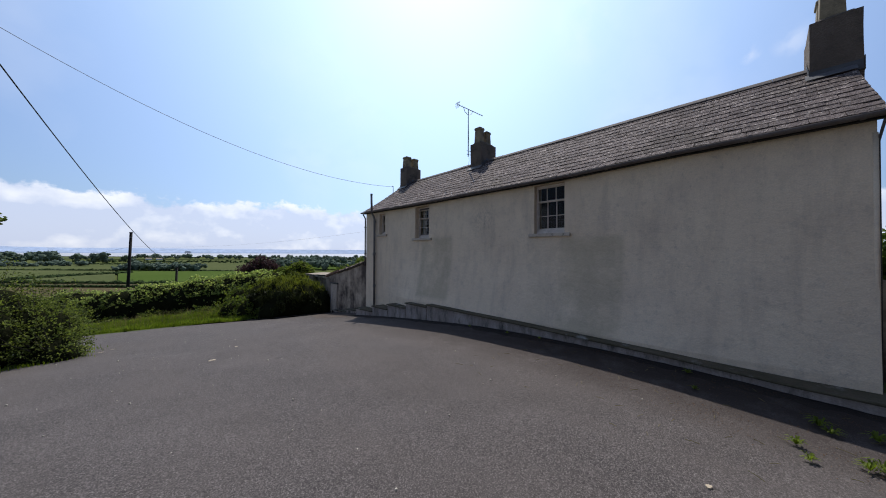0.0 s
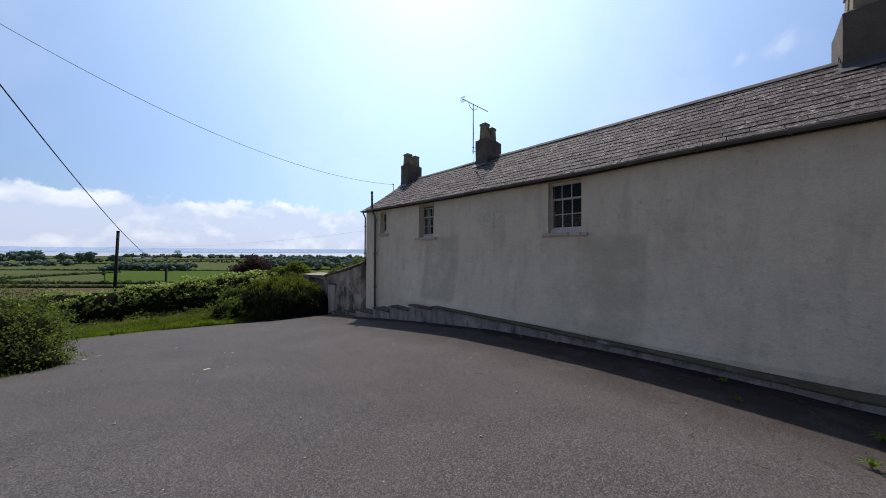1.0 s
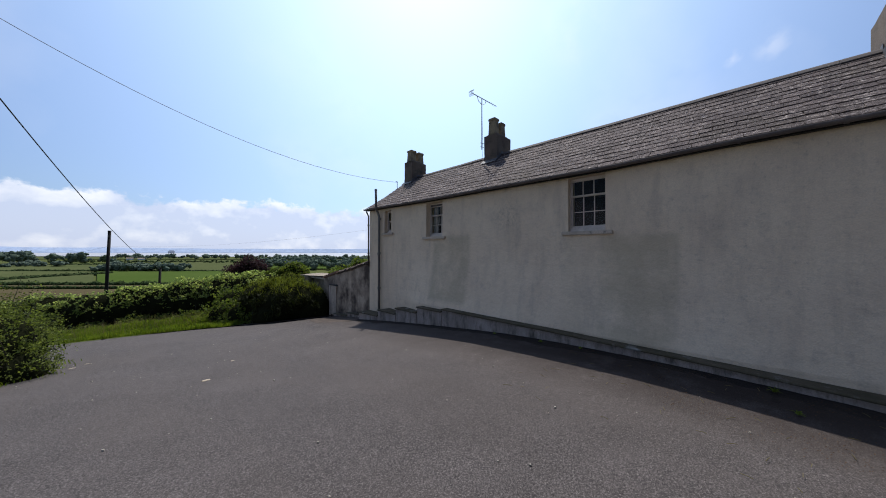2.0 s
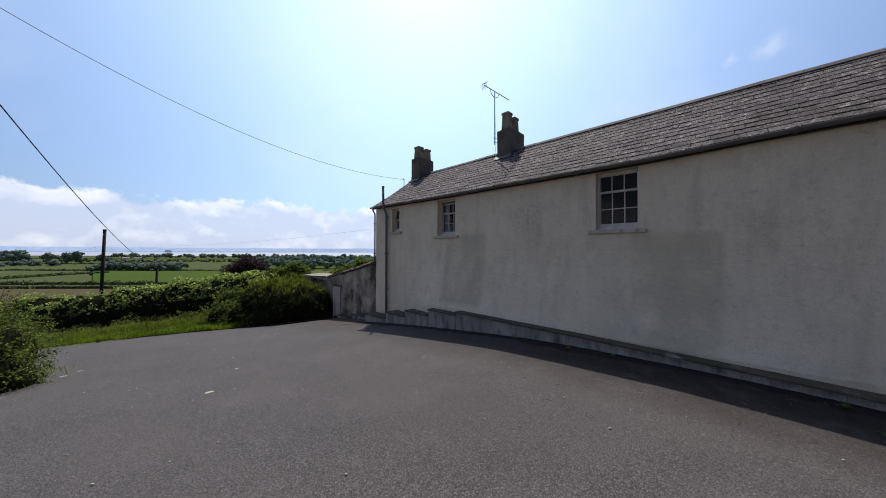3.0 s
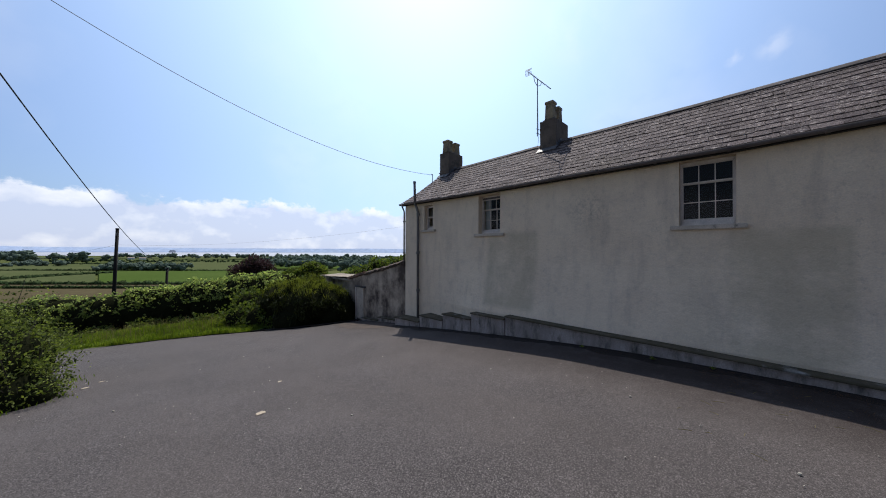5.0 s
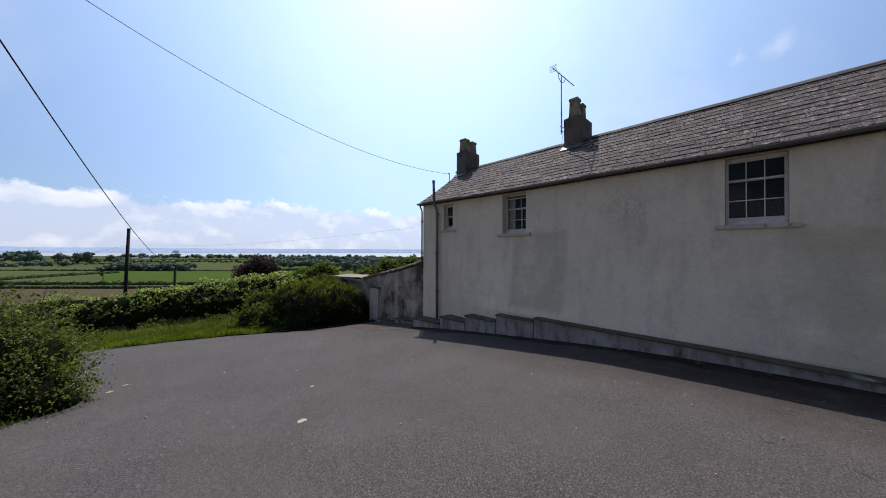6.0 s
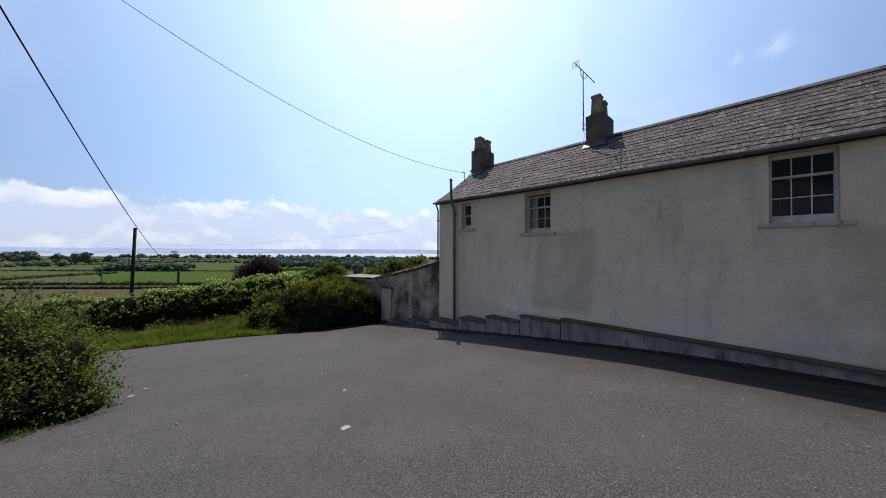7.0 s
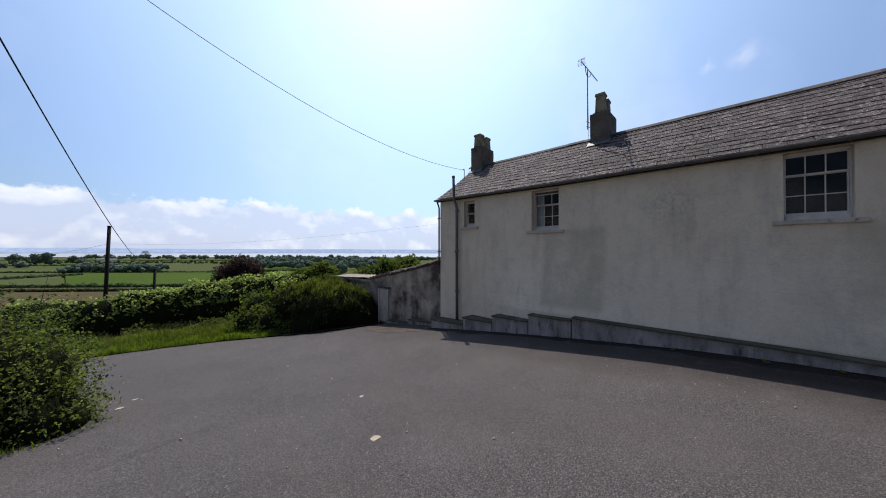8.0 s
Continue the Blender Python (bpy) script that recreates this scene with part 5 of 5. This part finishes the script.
def bush(name, label, category, lumps, n, size, material, depth=0.28, wobble=0.22, freq=1.6, stems=0, long=1.6, up=0.0, shrink=0.78, extra=(), sparse=1.0, gaps=0.0):
    base = (lumps[0][0][0], lumps[0][0][1], ground(lumps[0][0][0], lumps[0][0][1]))
    t = thing(name, label, category, base)
    # dark core paints the inner shade; sparse thins low leaves to show it
    part("dark_core", core(lumps, shrink), SHADE_CORE, t, "dark core painted as the shade inside", smooth=True)
    pts = shell_points(lumps, n, depth, wobble, freq, lambda x, y: ground(x, y) + 0.01)
    if sparse < 1:
        mid = np.array([lumps[np.argmin([(c[0] - p[0]) ** 2 + (c[1] - p[1]) ** 2 for c, _ in lumps])][0][2] for p in pts])
        pts = pts[(pts[:, 2] > mid + 0.1) | (RNG.random(len(pts)) < sparse)]
    if gaps:
        pts = np.array([p for p in pts if noise.noise(Vector(p) * 4.3) + 0.6 * noise.noise(Vector(p) * 10.0) > gaps * RNG.uniform(-1.2, 0.6)])
    v, f = leaf_mesh(pts, size, long=long, facing=np.array([(0, 0, up)] * len(pts)) if up else None, level=False)
    tagged(raw("leaves", v, f, material, t), kind="stuff")
    if stems:
        bm = bmesh.new()
        C = np.array([c for c, _ in lumps])
        for p in pts[RNG.choice(len(pts), stems)]:
            c = C[np.argmin(((C - p) ** 2).sum(1))]
            d = Vector(p - c).normalized()
            q = Vector(p) + d * RNG.uniform(0.1, 0.32) + Vector((0, 0, RNG.uniform(0, 0.12)))
            tube([Vector(p) - d * 0.3, Vector(p), q], 0.006, 4, bm, 0.002)
        tagged(part("twig_growth", bm, BARK, t), kind="stuff")
        tips = []
        for k in range(len(bm_points := pts[RNG.choice(len(pts), stems * 5)])):
            p = bm_points[k]
            c = C[np.argmin(((C - p) ** 2).sum(1))]
            d = (p - c) / np.linalg.norm(p - c)
            tips.append(p + d * RNG.uniform(0.0, 0.14) + RNG.normal(size=3) * 0.04)
        v, f = leaf_mesh(np.array(tips), size * 0.8, long=long)
        tagged(raw("outer_growth", v, f, material, t), kind="stuff")
    for nm, m, cnt, sz, test in extra:
        q = shell_points(lumps, cnt * 6, 0.05, wobble, freq, lambda x, y: ground(x, y) + 0.05)
        q = np.array([p for p in q if test(p)][:cnt])
        if len(q):
            v, f = leaf_mesh(q, sz, long=1.0)
            tagged(raw(nm, v, f, m, t), kind="stuff")
    return t


bush("bramble_bush", "tangled bramble and shrub thicket with small white flowers", "bush",
     [((-2.75, 11.3, -0.2), (1.25, 1.25, 1.22)), ((-1.95, 10.95, -0.5), (0.76, 0.85, 0.98)), ((-1.62, 10.5, -0.85), (0.5, 0.6, 0.6)), ((-3.9, 11.3, 0.1), (1.4, 1.4, 1.4)), ((-2.75, 10.55, -0.4), (1.0, 0.75, 1.0)),
      ((-5.4, 11.2, 0.2), (1.6, 1.6, 1.6)), ((-2.2, 12.3, -0.65), (1.0, 1.0, 1.0)), ((-7.2, 10.8, 0.2), (1.8, 1.6, 1.6))],
     150000, 0.027, LEAF_BRAMBLE, depth=0.42, wobble=0.46, freq=2.4, stems=900, shrink=0.72, sparse=0.72, gaps=0.16, extra=[("blossom", PETAL, 150, 0.024, lambda p: p[2] < -0.45 and p[0] > -2.6 and p[1] < 10.9)])
hedge_line = [(-9.5, 26.6), (-7.5, 26.2), (-5.6, 25.7), (-4.0, 25.2), (-2.5, 24.5), (-1.0, 23.7), (0.5, 23.2), (1.85, 22.5), (3.05, 21.5), (4.1, 20.4), (5.1, 19.4), (6.1, 19.3)]
hedge_top = [-0.9, -0.85, -0.85, -0.8, -0.72, -0.55, -0.4, -0.2, 0.0, 0.2, 0.32, 0.2]
hedge_run = [((a[0] + (b[0] - a[0]) * k, a[1] + (b[1] - a[1]) * k), ta + (tb - ta) * k + RNG.normal() * 0.06) for a, b, ta, tb in zip(hedge_line, hedge_line[1:], hedge_top, hedge_top[1:]) for k in (0, 0.5)]
bush("hedge", "thick dark green hedge along the verge, sunlit on top", "hedge",
     [((x, y, (ground(x, y) + t) / 2 + 0.20), (1.15, 0.8, (t - ground(x, y)) / 2 - 0.12)) for (x, y), t in hedge_run], 80000, 0.070, LEAF_HEDGE, depth=0.24, wobble=0.26, freq=1.3, stems=260, shrink=0.88, sparse=0.04, gaps=0.12)
BROOM = [((4.7, 15.7, -0.95), (1.15, 1.3, 1.06)), ((5.45, 14.9, -1.0), (0.72, 0.95, 0.95)), ((4.1, 16.9, -1.0), (0.9, 1.0, 1.02)), ((5.4, 16.9, -0.8), (0.85, 1.1, 1.08)), ((5.72, 14.35, -1.05), (0.42, 0.5, 0.8)),
         ((5.1, 15.2, -0.88), (0.85, 0.9, 0.92)), ((4.45, 16.1, -0.82), (0.95, 0.9, 0.95)), ((5.2, 16.0, -0.85), (0.95, 0.95, 0.92)), ((3.95, 16.6, -0.88), (0.75, 0.8, 0.92)), ((4.15, 15.6, -1.3), (0.8, 0.9, 0.75)), ((3.75, 16.7, -1.45), (0.7, 0.8, 0.6))]
broom = bush("broom_bush", "dense broom bush, body coloured dark as shade under feathery tops", "bush",
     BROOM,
     26000, 0.035, BROOM_SHADED, depth=0.25, wobble=0.36, freq=2.3, long=5.0, up=1.3, stems=0, shrink=0.94, sparse=0.08)
# shoots on top only, with sunlight put into their paler colour
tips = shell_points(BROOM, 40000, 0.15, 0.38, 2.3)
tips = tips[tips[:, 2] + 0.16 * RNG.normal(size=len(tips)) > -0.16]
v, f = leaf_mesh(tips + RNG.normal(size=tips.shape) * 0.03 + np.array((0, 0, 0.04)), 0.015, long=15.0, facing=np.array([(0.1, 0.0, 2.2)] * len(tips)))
tagged(raw("feathery_top", v, f, BROOM_LIT, broom, "feathery shoots coloured paler to look sunlit"), kind="stuff")
bush("shrub", "bright green leafy shrub above the hedge", "shrub", [((6.4, 19.3, 0.35), (0.75, 0.7, 0.6)), ((5.7, 19.6, 0.1), (0.6, 0.6, 0.5)), ((6.3, 19.4, -1.2), (0.5, 0.5, 1.0))], 5000, 0.085, LEAF_TREE, stems=60)
part("corner_bead", tube([(6.005, Y0 + 0.012, -0.2), (6.0, Y0 + 0.012, 1.4), (6.005, Y0 + 0.012, 2.9)], 0.022, 8), RENDER, house, "rounded render bead on the corner", smooth=True)
garden = thing("garden_wall", "low grey rendered garden wall behind the gable", "wall", (7.7, -2.6, -0.3))
part("wall", box(7.6, -4.2, -0.6, 7.82, -1.16, 1.10, 0.02), OLD_RENDER, garden)
bush("garden_bush", "leafy green bush behind the garden wall", "bush", [((9.3, -2.3, 1.3), (0.8, 0.9, 0.75)), ((9.4, -2.4, 0.4), (0.7, 0.8, 0.9))], 5000, 0.07, LEAF_TREE, stems=40)
bush("elder_bush", "leafy green elder behind the outbuilding wall", "shrub", [((11.0, 20.0, 0.1), (0.9, 0.9, 0.95)), ((12.3, 19.4, 0.25), (0.9, 0.9, 0.9)), ((10.0, 20.8, -0.3), (0.8, 0.8, 0.7)), ((11.3, 20, -1.4), (0.9, 0.9, 1.2))], 6000, 0.10, LEAF_TREE, wobble=0.5, freq=2.0, stems=120)
bush("undergrowth", "nettles and weeds at the foot of the hedge", "weeds", [((3.35, 16.9, -1.45), (0.75, 0.75, 0.75)), ((2.9, 18.0, -1.6), (0.85, 0.8, 0.8)), ((1.9, 19.4, -2.0), (0.8, 0.6, 0.6)), ((3.75, 15.75, -1.45), (0.45, 0.5, 0.5)), ((3.3, 18.6, -1.2), (0.8, 0.8, 0.9))], 11000, 0.07, LEAF_TREE, depth=0.5, wobble=0.5, freq=2.2, stems=140, sparse=0.6, gaps=0.2)


bush("undergrowth", "cow parsley and rough weeds along the hedge foot", "weeds", [((x - 0.55 + RNG.normal() * 0.25, y - o + RNG.normal() * 0.2, ground(x, y - o) + 0.40), (0.65, 0.4, RNG.uniform(0.6, 1.0) * h)) for x, y in hedge_line[2:10] for o, h in ((0.95, 0.5), (1.5, 0.36))], 16000, 0.06, LEAF_BRAMBLE, depth=0.6, wobble=0.4, stems=120, shrink=0.5)


def purple_tree():
    x, y = 14.8, 67.0
    z = ground(x, y)
    t = thing("copper_tree", "round copper-leaved tree in the field", "tree", (x, y, z))
    part("trunk", tube([(x, y, z - 0.3), (x + 0.1, y, z + 5), (x, y + 0.2, -2.5)], 0.42, 10, None, 0.15), BARK, t)
    lumps = [((x + 0.4, y, -1.1), (1.9, 1.9, 1.7)), ((x - 1.3, y + 1.2, -2.2), (1.8, 1.8, 1.6)), ((x + 1.7, y - 1.5, -2.0), (1.8, 1.8, 1.7)), ((x - 2.2, y + 2.0, -3.8), (1.6, 1.6, 1.7)), ((x + 2.2, y - 2.1, -3.9), (1.5, 1.5, 1.6)), ((x, y, -4.0), (2.9, 2.9, 2.4))]
    # dark solid core in place of the shaded inside of the crown
    part("crown_core", core(lumps, 0.6, 2), SHADE_CORE, t, smooth=True)
    pts = shell_points(lumps, 14000, 0.5, 0.5, 0.8)
    v, f = leaf_mesh(pts, 0.18)
    tagged(raw("crown", v, f, LEAF_PURPLE, t, "dark copper-purple leaves"), kind="stuff")


purple_tree()


def hill_shrubs():
    """Scrub down the slope between the hedge and the plain, and beyond the gable."""
    for x, y, r, h in ((13, 42, 3.0, 4.0), (17, 48, 3.5, 5), (22, 52, 4, 6), (27, 55, 4, 6), (34, 58, 5, 7), (42, 60, 5, 7)):
        z = ground(x, y)
        t = thing("field_tree", "dark green tree on the slope below the house", "tree", (x, y, z), "trees on the slope")
        part("trunk", tube([(x, y, z - 0.3), (x, y, z + h * 0.6)], 0.25, 8, None, 0.1), BARK, t)
        lumps = [((x + RNG.normal() * r * 0.4, y + RNG.normal() * r * 0.4, z + h * RNG.uniform(0.5, 0.8)), (r * RNG.uniform(0.5, 0.8),) * 2 + (h * 0.3,)) for _ in range(4)]
        # solid core, coloured dark for the shade between the leaves
        part("crown_core", core(lumps, 0.7, 2), SHADE_CORE, t, smooth=True)
        v, f = leaf_mesh(shell_points(lumps, 3000, 0.35, 0.3, 0.6), 0.30)
        tagged(raw("crown", v, f, LEAF_TREE, t), kind="stuff")
    x, y = 15.0, -3.6
    z = ground(x, y)
    t = thing("garden_tree", "green garden tree beyond the gable", "tree", (x, y, z))
    part("trunk", tube([(x, y, z - 0.3), (x, y, 1.5)], 0.15, 8, None, 0.06), BARK, t)
    lumps = [((x, y, 1.9), (1.2, 1.2, 1.0)), ((x - 0.6, y - 0.5, 1.2), (0.9, 0.9, 0.8))]
    # another shade-coloured core within the crown
    part("crown_core", core(lumps, 0.7, 2), SHADE_CORE, t, smooth=True)
    v, f = leaf_mesh(shell_points(lumps, 2500, 0.35, 0.3, 0.9), 0.12)
    tagged(raw("crown", v, f, LEAF_TREE, t), kind="stuff")


hill_shrubs()


def sapling():
    x, y = -3.05, 10.9
    t = thing("sapling", "young green tree growing out of the thicket", "tree", (x, y, ground(x, y)))
    part("trunk", tube([(x, y, ground(x, y)), (x + 0.03, y, 1.0), (x - 0.02, y + 0.03, 2.3)], 0.035, 8, None, 0.012), BARK, t)
    for a in (0.4, 1.9, 3.3, 4.8):
        part("limb", tube([(x, y, 1.2 + a * 0.15), (x + 0.3 * math.cos(a), y + 0.3 * math.sin(a), 1.6 + a * 0.15)], 0.014, 6, None, 0.005), BARK, t)
    lumps = [((x + 0.14, y, 2.12), (0.5, 0.5, 0.30)), ((x - 0.3, y + 0.2, 1.8), (0.45, 0.45, 0.35))]
    v, f = leaf_mesh(shell_points(lumps, 2200, 0.7, 0.3, 2.0), 0.055)
    tagged(raw("crown", v, f, LEAF_TREE, t), kind="stuff")


sapling()


def grass(name, label, places, height, material, width=0.006):
    """Bent blades, three triangles each."""
    n = len(places)
    p = np.asarray(places, float)
    h = height * RNG.uniform(0.5, 1.3, n) * np.array([0.75 + 0.9 * abs(noise.noise(Vector(q) * 1.3)) for q in p])
    a = RNG.uniform(0, 2 * np.pi, n)
    lean = h * RNG.uniform(0.1, 0.6, n)
    side = np.stack([-np.sin(a), np.cos(a), np.zeros(n)], 1) * (width * RNG.uniform(0.7, 1.5, n))[:, None]
    go = np.stack([np.cos(a) * lean, np.sin(a) * lean, np.zeros(n)], 1)
    up = np.stack([np.zeros(n), np.zeros(n), h], 1)
    mid, tip = p + go * 0.35 + up * 0.6, p + go + up
    verts = np.stack([p - side, p + side, mid + side * 0.8, mid - side * 0.8, tip], 1).reshape(-1, 3)
    i = np.arange(n)[:, None] * 5
    faces = [tuple(r) for r in np.concatenate([i + [0, 1, 2], i + [0, 2, 3], i + [3, 2, 4]], 1).reshape(-1, 3)]
    return tagged(raw(name, verts, faces, material), label, "grass", kind="stuff")


def verge_places(n, near, far):
    out = []
    while len(out) < n:
        y = RNG.uniform(16.1, 24.5)
        x = verge_x(y) + near + (far - near) * RNG.random()
        if x > -10:
            out.append((x, y, ground(x, y) + 0.02 + 0.38 * max(0, min(1, (x - verge_x(y) - 0.25) / 1.8))))
    return out


grass("verge_grass", "bright green grass on the verge", verge_places(34000, -0.02, 2.8), 0.17, BLADE, 0.007)
grass("tall_grass", "tall dry grass stalks by the hedge", verge_places(2400, 0.6, 2.7), 0.36, SEEDHEAD, 0.004)
thicket_foot = []
for _ in range(340):
    s = RNG.random() ** 1.8
    x = -1.15 - 3.2 * s + RNG.normal() * 0.10
    y = 9.95 + 0.1 * math.sin(s * 9) + RNG.normal() * 0.12 if s > 0.12 else 10.0 + RNG.random() * 2.2
    thicket_foot.append((x, y, ground(x, y)))
grass("foot_grass", "grass and weeds along the foot of the thicket", thicket_foot, 0.07, BLADE, 0.006)

# ---- small things on the tarmac ----


def weed(x, y, r, group="weeds by the plinth"):
    z = ground(x, y) + 0.02
    t = thing("weed", "small green weed growing out of the dirt", "weed", (x, y, z), group)
    for i in range(int(26 + 160 * r)):
        a = RNG.uniform(0, 6.28)
        l, w = r * RNG.uniform(0.25, 1.15), 0.004 + 0.04 * r * RNG.random()
        d, s = Vector((math.cos(a), math.sin(a), 0)), Vector((-math.sin(a), math.cos(a), 0))
        base = Vector((x, y, z)) + d * 0.15 * r * RNG.random()
        up = r * RNG.uniform(0.2, 0.8)
        v = [base - s * w * 0.2, base + s * w * 0.2, base + d * l * 0.55 + s * w + Vector((0, 0, up)), base + d * l * 0.55 - s * w + Vector((0, 0, up)), base + d * l + Vector((0, 0, up * 0.7))]
        raw("leaf", v, [(0, 1, 2, 3), (3, 2, 4)], BLADE, t)


for x, y, r in ((4.06, -0.34, 0.08), (3.80, -0.40, 0.065), (4.0, -0.72, 0.09), (4.06, -0.79, 0.11), (4.72, -0.52, 0.11), (4.60, -0.58, 0.09), (4.75, -0.86, 0.10), (4.8, -1.0, 0.11), (5.35, 3.6, 0.06), (5.42, 2.9, 0.05), (5.40, 4.7, 0.05), (5.36, 0.6, 0.07), (4.78, 0.45, 0.05)):
    weed(x, y, r)


def splash(x, y, r, label, group="pale marks on the tarmac", lift=0.008):
    bm = bmesh.new()
    n = 30
    rim = []
    z = ground(x, y)
    for i in range(n):
        a = 2 * math.pi * i / n
        k = r * (1 + 0.5 * noise.noise(Vector((math.cos(a) * 2.2, math.sin(a) * 2.2, x * 7))) + 0.25 * noise.noise(Vector((math.cos(a) * 6, math.sin(a) * 6, x * 3))))
        rim.append((x + k * math.cos(a) * 1.25, y + k * math.sin(a)))
    top = [bm.verts.new((a, b, ground(a, b) + lift)) for a, b in rim]
    low = [bm.verts.new((x + (a - x) * 1.06, y + (b - y) * 1.06, ground(a, b) - 0.01)) for a, b in rim]
    bm.faces.new(top)
    for i in range(n):
        bm.faces.new((top[i], top[(i + 1) % n], low[(i + 1) % n], low[i]))
    tagged(part("mortar_splash", bm, MORTAR), label, "splash", group)


splash(0.695, 6.68, 0.042, "flat dried splash of pale mortar on tarmac")
splash(1.233, 7.76, 0.024, "small dried splash of mortar on tarmac")
splash(-0.985, 10.75, 0.04, "pale flattened scrap beside the thicket")
splash(-0.80, 11.1, 0.03, "pale flattened scrap beside the thicket")
splash(2.71, 0.12, 0.018, "small pale chip on tarmac", lift=0.009)


def chippings():
    verts, faces = [], []
    for q in range(320):
        x, y = RNG.uniform(-4, 4.6), RNG.uniform(0.2, 13)
        r = RNG.uniform(0.003, 0.008) if q % 6 else RNG.uniform(0.008, 0.014)
        k = len(verts)
        z = ground(x, y) + 0.004
        for i in range(5):
            a = 2 * math.pi * i / 5 + RNG.random()
            verts.append((x + r * math.cos(a), y + r * math.sin(a), z))
        for i in range(5):
            a = 2 * math.pi * i / 5
            verts.append((x + 0.7 * r * math.cos(a), y + 0.7 * r * math.sin(a), z + r * 0.9))
        faces.append(tuple(range(k + 5, k + 10)))
        faces += [(k + i, k + (i + 1) % 5, k + 5 + (i + 1) % 5, k + 5 + i) for i in range(5)]
    tagged(raw("loose_chippings", verts, faces, PALE_STONE), "loose pale chippings on the tarmac", "gravel", kind="stuff")


chippings()


def litter():
    """Dead leaves and twigs blown against the house."""
    pts = []
    while len(pts) < 6500:
        y = RNG.uniform(-2.5, 3.0) if RNG.random() < 0.7 else RNG.uniform(3.0, 12)
        x = (5.5 - abs(RNG.normal()) * 0.4) if RNG.random() < 0.4 or y > 1.6 else 4.2 + 0.1 * y + RNG.normal() * 0.28
        if x > 3.5 and noise.noise(Vector((x, y, 2)) * 2.5) > RNG.uniform(-0.5, 0.5):
            pts.append((x, y, ground(x, y) + 0.016))
    v, f = leaf_mesh(np.array(pts), 0.0065, long=1.9, level=True)
    tagged(raw("leaf_litter", v, f, DEAD_LEAF), "brown dead leaves lying along the plinth", "litter", kind="stuff")
    bm = bmesh.new()
    for _ in range(60):
        x, y, a, l = RNG.uniform(3.0, 5.4), RNG.uniform(-1.5, 3.5), RNG.uniform(0, 3.14), RNG.uniform(0.04, 0.12)
        tube([(x, y, ground(x, y) + 0.02), (x + l * math.cos(a) * 0.5, y + l * math.sin(a) * 0.5, ground(x, y) + 0.024), (x + l * math.cos(a), y + l * math.sin(a), ground(x, y) + 0.02)], 0.0025, 4, bm)
    tagged(part("straw", bm, SEEDHEAD), "bits of dry straw on the tarmac", "litter", kind="stuff")


litter()
